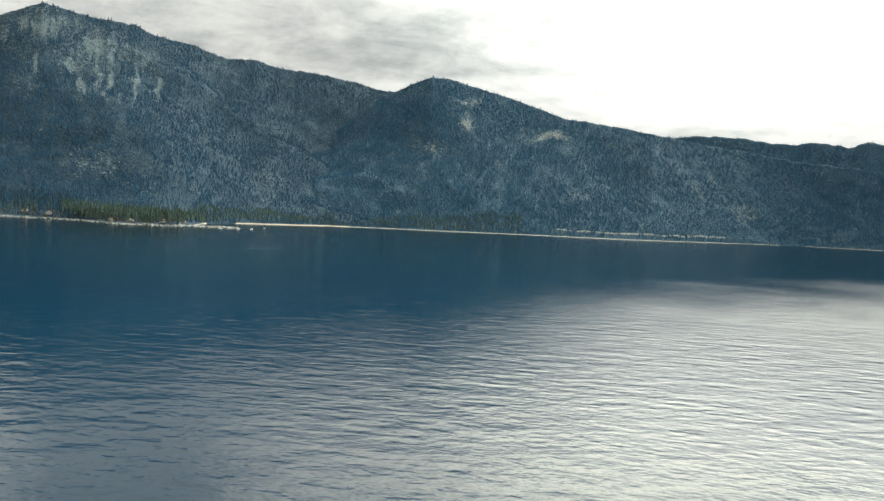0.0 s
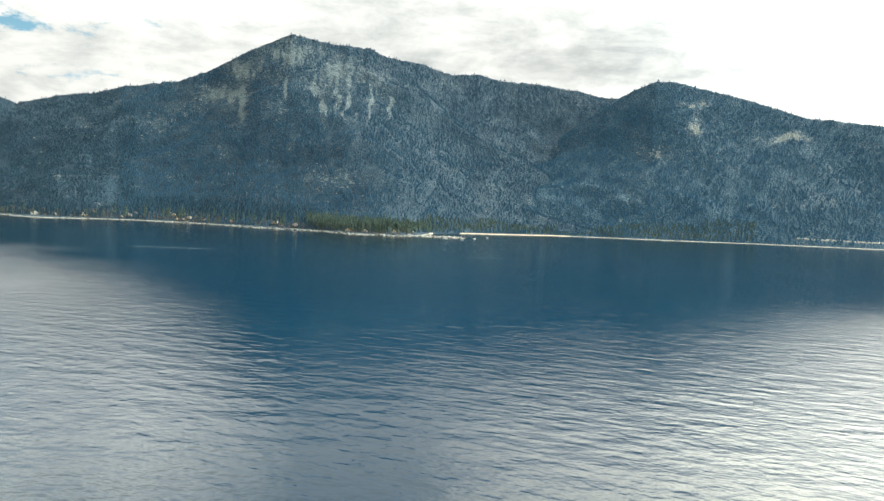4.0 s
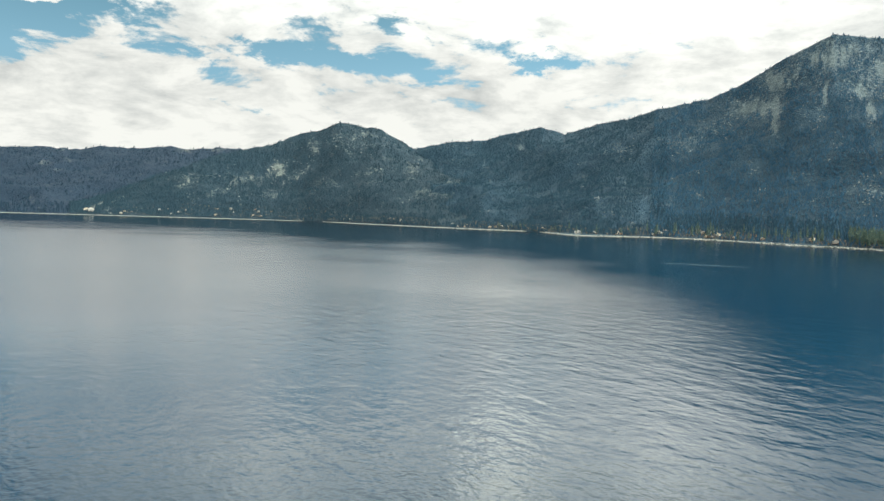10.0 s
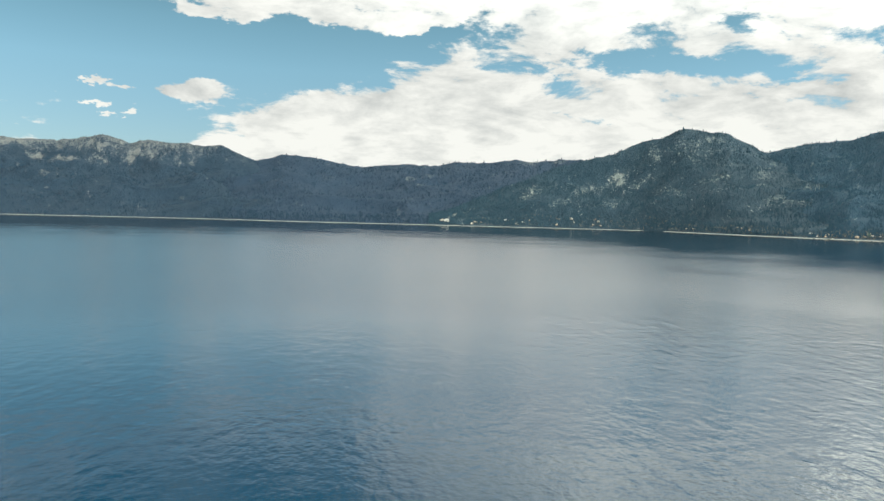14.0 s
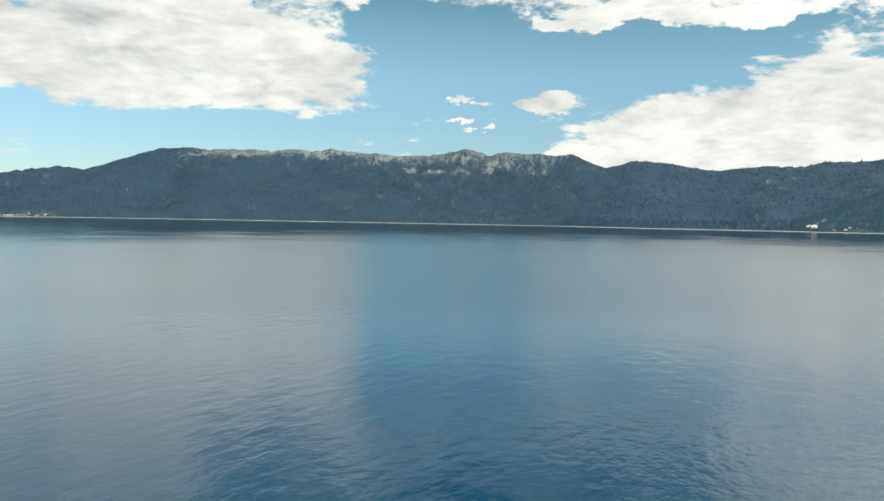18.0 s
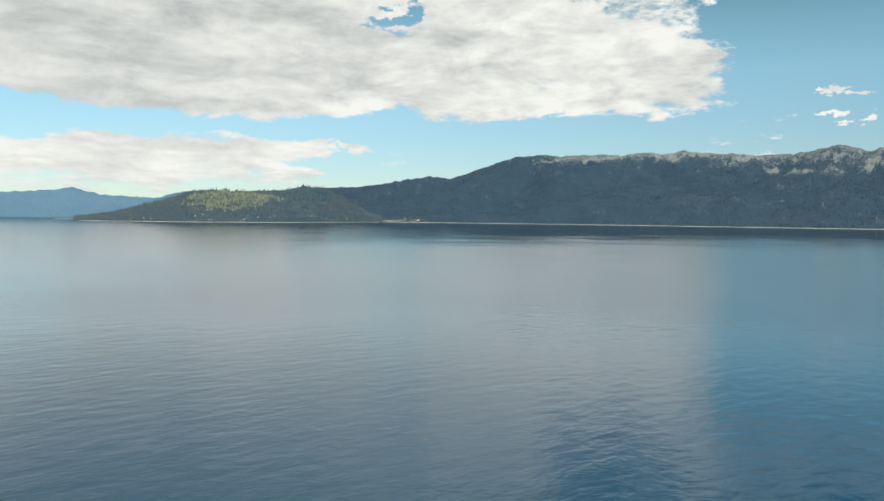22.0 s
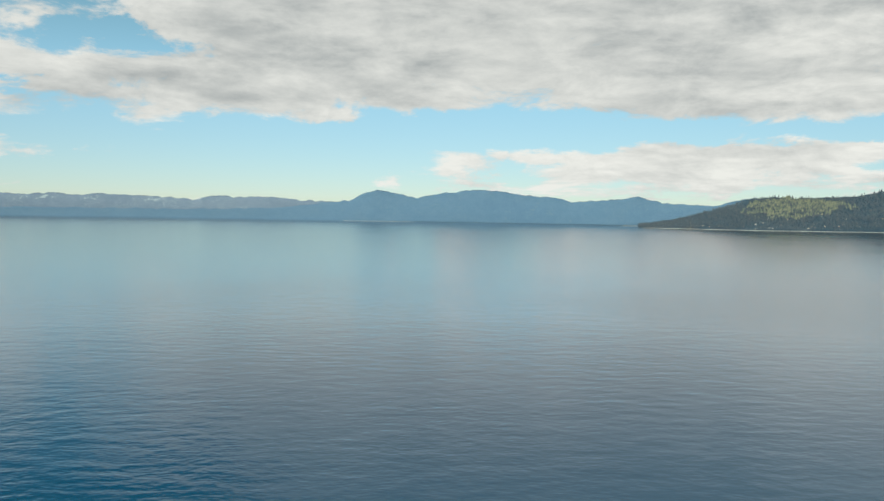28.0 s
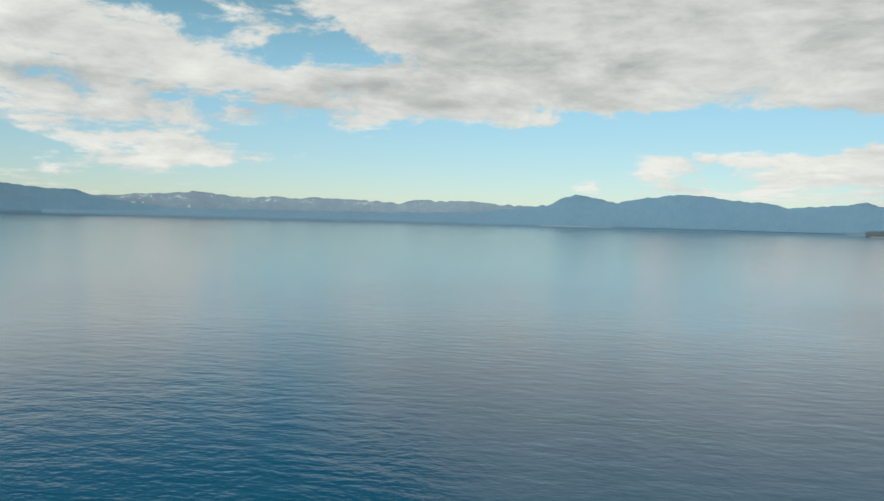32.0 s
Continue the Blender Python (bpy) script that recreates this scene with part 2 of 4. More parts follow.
# sunlight that comes through the thin deck is warmer
cloud_colour = W.mix(W.math("MULTIPLY", cb.outputs[2], 1.4, clamp=True), cloud_colour, (0.88, 0.87, 0.70))
# the sun glares through the thin deck round it
glare = W.math("POWER", W.math("MAXIMUM", W.vec("DOT_PRODUCT", way, tuple(bearing(SUN_AZ, SUN_EL))), 0.0), 12.0)
cloud_power = W.math("ADD", W.math("ADD", 1.0, W.math("MULTIPLY", glare, 1.1)), W.math("MULTIPLY", cb.outputs[2], 9.0))

sky = W.node("ShaderNodeTexSky", sky_type="NISHITA", sun_disc=False, sun_elevation=radians(SUN_EL), sun_rotation=radians(-SUN_AZ),
             altitude=1900.0, air_density=1.0, dust_density=0.4, ozone_density=1.0)
bg_sky = W.node("ShaderNodeBackground")
tint = W.node("ShaderNodeMix", data_type="RGBA", blend_type="MULTIPLY")
tint.inputs[0].default_value = 1.0
W.put(tint.inputs[6], sky)
W.put(tint.inputs[7], W.mix(W.lin(elev, 1, 14), (0.90, 0.97, 0.98), (0.93, 1.22, 0.98)))
W.put(bg_sky.inputs[0], tint.outputs[2])
# thicker air near the horizon, thinner overhead
W.put(bg_sky.inputs[1], W.math("MULTIPLY", W.lin(elev, 0, 13, 0.079, 0.136), W.lin(elev, 10, 25, 1.0, 0.20)))
bg_cloud = W.node("ShaderNodeBackground")
W.put(bg_cloud.inputs[0], cloud_colour)
W.put(bg_cloud.inputs[1], cloud_power)
both = W.node("ShaderNodeMixShader")
W.put(both.inputs[0], cloudiness)
W.put(both.inputs[1], bg_sky)
W.put(both.inputs[2], bg_cloud)
W.put(W.node("ShaderNodeOutputWorld").inputs[0], both)

# ---------------------------------------------------------------- materials
def surface(name, rough=0.8, spec=0.3):
    m = bpy.data.materials.new(name)
    m.use_nodes = True
    n = Net(m.node_tree)
    p = m.node_tree.nodes["Principled BSDF"]
    p.inputs["Roughness"].default_value = rough
    p.inputs["Specular IOR Level"].default_value = spec
    return m, n, p


def bumped(n, p, height, strength, distance):
    b = n.node("ShaderNodeBump")
    b.inputs["Strength"].default_value = strength
    b.inputs["Distance"].default_value = distance
    n.put(b.inputs["Height"], height)
    n.put(p.inputs["Normal"], b.outputs[0])


def mottled(name, dark, pale, scale, rough=0.8, fine=8.0, bump=0.3, depth=0.05):
    """A surface that varies between two colours at two scales."""
    m, n, p = surface(name, rough)
    at = n.node("ShaderNodeNewGeometry").outputs["Position"]
    a = n.noise(at, scale, 5.0, 0.6)
    b = n.noise(at, scale * fine, 4.0, 0.6)
    f = n.math("ADD", n.math("MULTIPLY", a, 0.6), n.math("MULTIPLY", b, 0.4))
    n.put(p.inputs["Base Color"], n.mix(n.step(f, 0.35, 0.65), dark, pale))
    bumped(n, p, b, bump, depth)
    return m


def terrain(name, soil_a, soil_b, rock_a, rock_b, loose=0.5):
    """Forest floor and brush, with granite where the attribute "rock" says so."""
    m, n, p = surface(name, 0.9, 0.15)
    at = n.node("ShaderNodeNewGeometry").outputs["Position"]
    rock = n.node("ShaderNodeAttribute", attribute_name="rock").outputs["Fac"]
    brush = n.step(n.noise(at, 0.02, 6.0, 0.65), 0.35, 0.65)
    tufts = n.step(n.noise(at, 0.16, 4.0, 0.6), 0.40, 0.62)
    soil = n.mix(n.math("ADD", n.math("MULTIPLY", brush, 0.5), n.math("MULTIPLY", tufts, 0.5)), soil_a, soil_b)
    grain = n.noise(at, 0.05, 7.0, 0.68)
    blocks = n.node("ShaderNodeTexVoronoi")
    n.put(blocks.inputs["Vector"], at)
    blocks.inputs["Scale"].default_value = 0.09
    slab = n.mix(n.step(n.math("ADD", n.math("MULTIPLY", grain, 0.7), n.math("MULTIPLY", blocks.outputs["Distance"], 0.04)), 0.36, 0.64), rock_a, rock_b)
    # ribs and chutes run down the slope, loose blocks lie scattered below them
    falls = n.node("ShaderNodeMapping")
    n.put(falls.inputs["Vector"], at)
    falls.inputs["Scale"].default_value = (1.0, 1.0, 0.35)
    ribs = n.math("MULTIPLY", n.math("SUBTRACT", n.noise(falls.outputs[0], 0.085, 7.0, 0.76), 0.5), 3.2)
    edge = n.step(n.math("ADD", rock, n.math("MULTIPLY", ribs, n.step(rock, 0.02, 0.30))), 0.40, 0.62)
    # brush and dark cracks break the slabs up
    broken = n.lin(n.step(n.noise(at, 0.11, 1.5, 0.6), 0.47, 0.54), 0, 1, 0.06, 1.0)
    edge = n.math("MULTIPLY", edge, n.math("MAXIMUM", broken, n.math("MULTIPLY", n.step(rock, 0.55, 0.75), n.step(n.noise(falls.outputs[0], 0.24, 5.0, 0.7), 0.40, 0.52, 0.25, 1.0))))
    scree = n.math("MULTIPLY", n.step(n.noise(at, 0.16, 3.0, 0.6), 0.57, 0.64), n.step(n.noise(at, 0.006, 4.0, 0.6), 0.46, 0.60))
    edge = n.math("MAXIMUM", edge, n.math("MULTIPLY", scree, loose))
    n.put(p.inputs["Base Color"], n.mix(edge, soil, slab))
    bumped(n, p, n.math("ADD", grain, n.math("MULTIPLY", tufts, 0.6)), 0.7, 6.0)
    return m


def foliage(name, dark, pale, stray):
    m, n, p = surface(name, 0.85, 0.15)
    geo = n.node("ShaderNodeNewGeometry")
    each = geo.outputs["Random Per Island"]
    tone = n.mix(each, dark, pale)
    odd = n.step(n.math("FRACT", n.math("MULTIPLY", each, 37.0)), 0.93, 0.97)
    tone = n.mix(odd, tone, stray)
    needles = n.noise(geo.outputs["Position"], 0.9, 3.0, 0.6)
    n.put(p.inputs["Base Color"], n.mix(n.math("MULTIPLY", n.step(needles, 0.4, 0.65), 0.25), tone, dark))
    return m


# the air's blue haze is mixed into these soil and rock colours
HAZED_FLOOR = terrain("hazed_forest_floor", (0.012, 0.038, 0.070), (0.022, 0.055, 0.092), (0.09, 0.13, 0.16), (0.27, 0.335, 0.37))
HAZED_RIDGE_FLOOR = terrain("hazed_ridge_forest_floor", (0.016, 0.052, 0.096), (0.028, 0.074, 0.124), (0.14, 0.17, 0.185), (0.34, 0.38, 0.40))
# farther slopes: darker floor tones with haze blue mixed in
HAZED_HILL_FLOOR = terrain("hazed_hill_forest_floor", (0.011, 0.030, 0.053), (0.020, 0.044, 0.068), (0.13, 0.16, 0.17), (0.40, 0.42, 0.41), 0.35)
HAZED_CREST_FLOOR = terrain("hazed_crest_forest_floor", (0.009, 0.024, 0.047), (0.014, 0.032, 0.056), (0.10, 0.115, 0.13), (0.225, 0.24, 0.245), 0.12)
HAZED_HIGH_FLOOR = terrain("hazed_high_forest_floor", (0.010, 0.026, 0.054), (0.015, 0.034, 0.064), (0.10, 0.12, 0.14), (0.30, 0.32, 0.32), 0.10)
# needle blue holds the haze; the ridge nearer the sun is bluer still
HAZED_CONIFER = foliage("hazed_conifer_needles", (0.022, 0.072, 0.134), (0.036, 0.095, 0.163), (0.058, 0.112, 0.155))
HAZED_RIDGE_CONIFER = foliage("hazed_ridge_conifer_needles", (0.028, 0.098, 0.184), (0.044, 0.128, 0.218), (0.064, 0.140, 0.205))
# haze is also put into these darker needle colours
HAZED_HILL_CONIFER = foliage("hazed_hill_conifer_needles", (0.014, 0.040, 0.067), (0.022, 0.053, 0.081), (0.038, 0.063, 0.080))
HAZED_BAY_CONIFER = foliage("hazed_bay_conifer_needles", (0.016, 0.048, 0.082), (0.026, 0.064, 0.102), (0.042, 0.075, 0.098))
HAZED_FAR_CONIFER = foliage("hazed_far_conifer_needles", (0.010, 0.029, 0.056), (0.014, 0.036, 0.065), (0.022, 0.045, 0.066))
DRY_BRUSH = foliage("dry_shore_brush", (0.10, 0.085, 0.070), (0.22, 0.18, 0.135), (0.30, 0.27, 0.22))
# sunlight painted into a yellow-green copy of the headland pines
SUN_PAINTED_PINE = foliage("sun_painted_pine_needles", (0.065, 0.088, 0.078), (0.14, 0.152, 0.102), (0.19, 0.18, 0.13))
SHORE_PINE = foliage("shore_pine_needles", (0.040, 0.080, 0.082), (0.088, 0.124, 0.098), (0.13, 0.135, 0.10))
# same pines outside the sun patch, shade put into a darker colour
SHADED_HEAD_PINE = foliage("shaded_headland_pine_needles", (0.024, 0.041, 0.062), (0.046, 0.063, 0.080), (0.09, 0.09, 0.09))
BARK = mottled("pine_bark", (0.07, 0.05, 0.04), (0.16, 0.11, 0.08), 0.8)
SAND = mottled("beach_sand", (0.28, 0.255, 0.215), (0.42, 0.385, 0.33), 0.05)
GRANITE = mottled("shore_granite", (0.07, 0.085, 0.09), (0.31, 0.325, 0.32), 0.15)
TALUS = mottled("talus_granite", (0.09, 0.12, 0.14), (0.27, 0.30, 0.31), 0.08)
# distance haze is painted into these blue and pale colours
HAZED_WOOD = terrain("hazed_wooded_hills", (0.040, 0.088, 0.150), (0.053, 0.104, 0.168), (0.08, 0.12, 0.15), (0.13, 0.17, 0.19))
HAZED_SNOW = terrain("hazed_snowy_mountains", (0.074, 0.114, 0.172), (0.098, 0.140, 0.200), (0.20, 0.26, 0.29), (0.46, 0.50, 0.52))


def lake_water():
    m = bpy.data.materials.new("lake_water")
    m.use_nodes = True
    m.node_tree.nodes.clear()
    n = Net(m.node_tree)
    geo = n.node("ShaderNodeNewGeometry").outputs["Position"]
    # how far out the wind ruffles the lake, by bearing; beyond lies calm water in the lee of the shore
    WIND = [(-40, 560), (-20, 430), (-12, 350), (-6, 280), (0, 210), (8, 165), (20, 135), (33, 135), (36, 160), (38, 200), (40, 240), (42.3, 285), (45, 340), (49, 430), (52, 500),
            (57, 610), (63, 760), (71, 940), (80, 1080), (90, 1150), (112, 1150), (124, 1000), (134, 760), (146, 460), (158, 260), (165, 220), (215, 200), (270, 200)]
    xy = n.node("ShaderNodeSeparateXYZ")
    n.put(xy.inputs[0], geo)
    out = n.math("SQRT", n.math("ADD", n.math("MULTIPLY", xy.outputs[0], xy.outputs[0]), n.math("MULTIPLY", xy.outputs[1], xy.outputs[1])))
    # 0 at a bearing of -90 degrees, 1 at 270
    turn = n.math("ADD", n.math("MULTIPLY", n.math("ARCTAN2", n.math("MULTIPLY", xy.outputs[1], -1.0), n.math("MULTIPLY", xy.outputs[0], -1.0)), 0.5 / math.pi), 0.5)
    reach = n.math("MULTIPLY", n.ramp(turn, [((a + 90) / 360, (d / 4500,) * 3 + (1,)) for a, d in WIND]), 4500.0)
    # open water far from the lee of the mountains is never quite calm
    calm = n.step(turn, (118 + 90) / 360, (150 + 90) / 360, 0.14, 0.15)
    gusts = n.lin(n.noise(geo, 0.006, 5.0, 0.6, 0.5), 0.3, 0.7, 0.75, 1.25)
    ruffle = n.step(n.math("DIVIDE", out, n.math("MULTIPLY", reach, gusts)), 0.45, 1.75, 1.0, 0.0)
    # calmer lanes between the ruffled ones
    lanes = n.step(n.noise(geo, 0.010, 4.0, 0.55, 0.6), 0.36, 0.64)

    def crests(length, wide, turned, detail=1.5, warp=0.25):
        """Heights of waves of a given length, their crests drawn out, running at an angle to +y."""
        swing = n.node("ShaderNodeMapping", vector_type="TEXTURE")
        n.put(swing.inputs["Vector"], geo)
        swing.inputs["Rotation"].default_value = (0, 0, radians(turned))
        swing.inputs["Scale"].default_value = (wide * length / 1.6, length / 1.6, length)
        return n.math("SUBTRACT", n.noise(swing.outputs[0], 1.0, detail, 0.5, warp), 0.5)

    def train(length, turned, wander, seed):
        """A train of long even waves whose crests wander a little."""
        a = radians(turned)
        run = n.math("ADD", n.math("MULTIPLY", xy.outputs[0], -math.sin(a) / length), n.math("MULTIPLY", xy.outputs[1], math.cos(a) / length))
        drift = n.noise(n.vec("ADD", geo, (seed * 91.0, seed * 37.0, 0.0)), 0.035, 3.0, 0.55)
        return n.math("SINE", n.math("MULTIPLY", n.math("ADD", run, n.math("MULTIPLY", drift, wander)), 2 * math.pi))

    # waves come in packets; small ones blend into the gloss with distance, the longer ones stay in sight
    packet = n.step(n.noise(geo, 0.021, 3.0, 0.5, 0.4), 0.38, 0.68, 0.10, 1.0)
    packet_2 = n.step(n.noise(n.vec("ADD", geo, (310.0, 90.0, 0.0)), 0.016, 3.0, 0.5, 0.4), 0.42, 0.66, 0.05, 1.0)
    # the chop dies down away from the mountains
    lively = n.step(turn, (36 + 90) / 360, (80 + 90) / 360, 1.0, 0.72)
    fine = n.math("MULTIPLY", crests(0.55, 1.4, 8), n.step(out, 70, 140, 0.014, 0.0))
    middle = n.math("MULTIPLY", n.math("MULTIPLY", crests(1.15, 1.4, -14), n.lin(lanes, 0, 1, 0.5, 1.2)), n.step(out, 90, 300, 0.042, 0.0))
    swell = n.math("MULTIPLY", n.math("MULTIPLY", crests(2.4, 1.5, 4), n.lin(lanes, 0, 1, 0.5, 1.0)), n.step(out, 130, 520, 0.080, 0.0))
    long_swell = n.math("MULTIPLY", crests(4.8, 1.5, -6), n.step(out, 200, 800, 0.10, 0.0))
    far_swell = n.math("MULTIPLY", crests(11.0, 1.6, 2), n.step(out, 420, 1600, 0.14, 0.0))
    rows_a = n.math("MULTIPLY", n.math("MULTIPLY", train(3.3, 3.0, 1.6, 1), packet), n.step(out, 180, 340, 0.006, 0.0))
    rows_b = n.math("MULTIPLY", n.math("MULTIPLY", train(4.6, -15.0, 1.6, 2), packet_2), n.step(out, 220, 420, 0.008, 0.0))
    h = n.math("ADD", n.math("ADD", n.math("ADD", fine, middle), n.math("ADD", swell, n.math("ADD", long_swell, far_swell))), n.math("ADD", rows_a, rows_b))
    b = n.node("ShaderNodeBump")
    b.inputs["Strength"].default_value = 1.0
    b.inputs["Distance"].default_value = 1.0
    n.put(b.inputs["Height"], n.math("MULTIPLY", h, n.math("MULTIPLY", lively, 1.2)))
    body = n.node("ShaderNodeBsdfDiffuse")
    patch = n.noise(geo, 0.006, 3.0, 0.5)
    n.put(body.inputs["Color"], n.mix(n.step(patch, 0.35, 0.65), (0.0003, 0.022, 0.054), (0.0005, 0.026, 0.060)))
    # the mass of small facets too fine to see one by one
    gloss = n.node("ShaderNodeBsdfGlossy", distribution="BECKMANN")
    n.put(gloss.inputs["Roughness"], n.math("MULTIPLY", n.math("ADD", n.math('ADD', n.math('MULTIPLY', ruffle, n.math('SUBTRACT', 0.258, calm)), calm), n.lin(lanes, 0, 1, 0.0, 0.012)), n.lin(out, 70, 300, 0.42, 1.0)))
    n.put(gloss.inputs["Normal"], b.outputs[0])
    facing = n.node("ShaderNodeFresnel")
    facing.inputs["IOR"].default_value = 1.36
    n.put(facing.inputs["Normal"], b.outputs[0])
    both = n.node("ShaderNodeMixShader")
    # ruffled water shows the bright upper sky, the lee of the mountains mostly its own blue
    lee = n.step(turn, (60 + 90) / 360, (118 + 90) / 360, 1.35, 0.52)
    bend = n.math("ADD", n.math("MULTIPLY", ruffle, n.math("SUBTRACT", 0.50, lee)), lee)
    bend = n.math("ADD", n.math("MULTIPLY", n.math("SUBTRACT", bend, 1.0), n.lin(out, 75, 220)), 1.0)
    n.put(both.inputs[0], n.math("POWER", facing.outputs[0], bend))
    n.put(both.inputs[1], body)
    n.put(both.inputs[2], gloss)
    n.put(n.node("ShaderNodeOutputMaterial").inputs[0], both)
    return m


WATER = lake_water()

# ---------------------------------------------------------------- land
def lattice(ix, iy, seed):
    h = (ix.astype(np.int64) * 374761393 + iy.astype(np.int64) * 668265263 + seed * 974634777) & 0xFFFFFFFF
    h = ((h ^ (h >> 13)) * 1274126177) & 0xFFFFFFFF
    return ((h ^ (h >> 16)) & 0xFFFF) / 65535.0


def value_noise(x, y, seed=0):
    x, y = np.asarray(x, float), np.asarray(y, float)
    ix, iy = np.floor(x), np.floor(y)
    fx, fy = x - ix, y - iy
    fx, fy = fx * fx * (3 - 2 * fx), fy * fy * (3 - 2 * fy)
    a, b = lattice(ix, iy, seed), lattice(ix + 1, iy, seed)
    c, d = lattice(ix, iy + 1, seed), lattice(ix + 1, iy + 1, seed)
    return (a * (1 - fx) + b * fx) * (1 - fy) + (c * (1 - fx) + d * fx) * fy


def fbm(x, y, octaves=4, seed=0):
    total, amp, norm = 0.0, 1.0, 0.0
    for k in range(octaves):
        total = total + amp * value_noise(x * 2 ** k, y * 2 ** k, seed + k)
        norm, amp = norm + amp, amp * 0.5
    return total / norm


def curve(marks, az):
    """Height or distance between marks along a bearing, joined smoothly."""
    marks = sorted(marks)
    xs, ys = np.array([m[0] for m in marks], float), np.array([m[1] for m in marks], float)
    return np.interp(az, xs, ys)


# distance from the drone's spot to the water's edge, by bearing
SHORE = [(-40, 3700), (-24, 3800), (-20, 3780), (-17, 3650), (-13.5, 3190), (-9.8, 2680), (-6, 2430), (-2, 2360), (2, 2290), (6, 2140),
         (10, 2100), (15, 1990), (18, 1810), (21.5, 1690), (23.2, 1560), (24.5, 1250), (26, 1195), (29.4, 1195), (31, 1300), (33, 1340),
         (36, 1380), (40, 1580), (44, 1670), (47.5, 1610), (49.5, 1560), (51, 1640), (53, 1910), (57, 1980), (61, 2140), (65, 2380),
         (69, 2760), (73, 2800), (80, 2790), (86, 2830), (94, 2880), (98, 3060), (103, 3230), (110, 3270), (118, 3450), (125, 3620),
         (132, 3760), (140, 3850), (146, 3950), (160, 4150), (168, 4450), (176, 4600), (185, 4650), (300, 4650), (320, 4300)]


def shore(az):
    az = np.asarray(az, float)
    return curve(SHORE, az) + (fbm(az * 1.7, az * 0 + 3.3, 4, 5) - 0.5) * 40


def ribbon(name, az0, az1, inner, outer, z0, z1, material, label, category, step=0.05, rough=0.6):
    """A strip of shore between two distances, by bearing, from height z0 to z1."""
    az = np.arange(az1, az0, -step)
    s = np.linspace(0, 1, 5)
    A, S = np.meshgrid(az, s)
    R = inner(A) + (outer(A) - inner(A)) * S
    Z = z0 + (z1 - z0) * S + (fbm(A * 9, S * 3, 3, 77) - 0.5) * rough * np.minimum(S * 4, 1)
    P = np.stack([-np.sin(np.radians(A)) * R, np.cos(np.radians(A)) * R, Z], -1)
    P = np.concatenate([P, P[-1:] + np.array([0, 0, -3.0])])
    return tagged(new(name, grid_mesh(name, P, material)), label, category, kind="structure")


def grid_mesh(name, xyz, material, rock=None):
    """A smooth sheet from an array of rows of points."""
    rows, cols = xyz.shape[:2]
    i = np.arange(rows * cols).reshape(rows, cols)
    quads = np.stack([i[:-1, :-1], i[:-1, 1:], i[1:, 1:], i[1:, :-1]], -1).reshape(-1, 4)
    me = bpy.data.meshes.new(name)
    me.from_pydata(xyz.reshape(-1, 3), [], quads.tolist())
    me.polygons.foreach_set("use_smooth", [True] * len(quads))
    if rock is not None:
        me.attributes.new("rock", "FLOAT", "POINT").data.foreach_set("value", np.ascontiguousarray(rock, dtype=np.float32).ravel())
    me.materials.append(material)
    me.update()
    return me


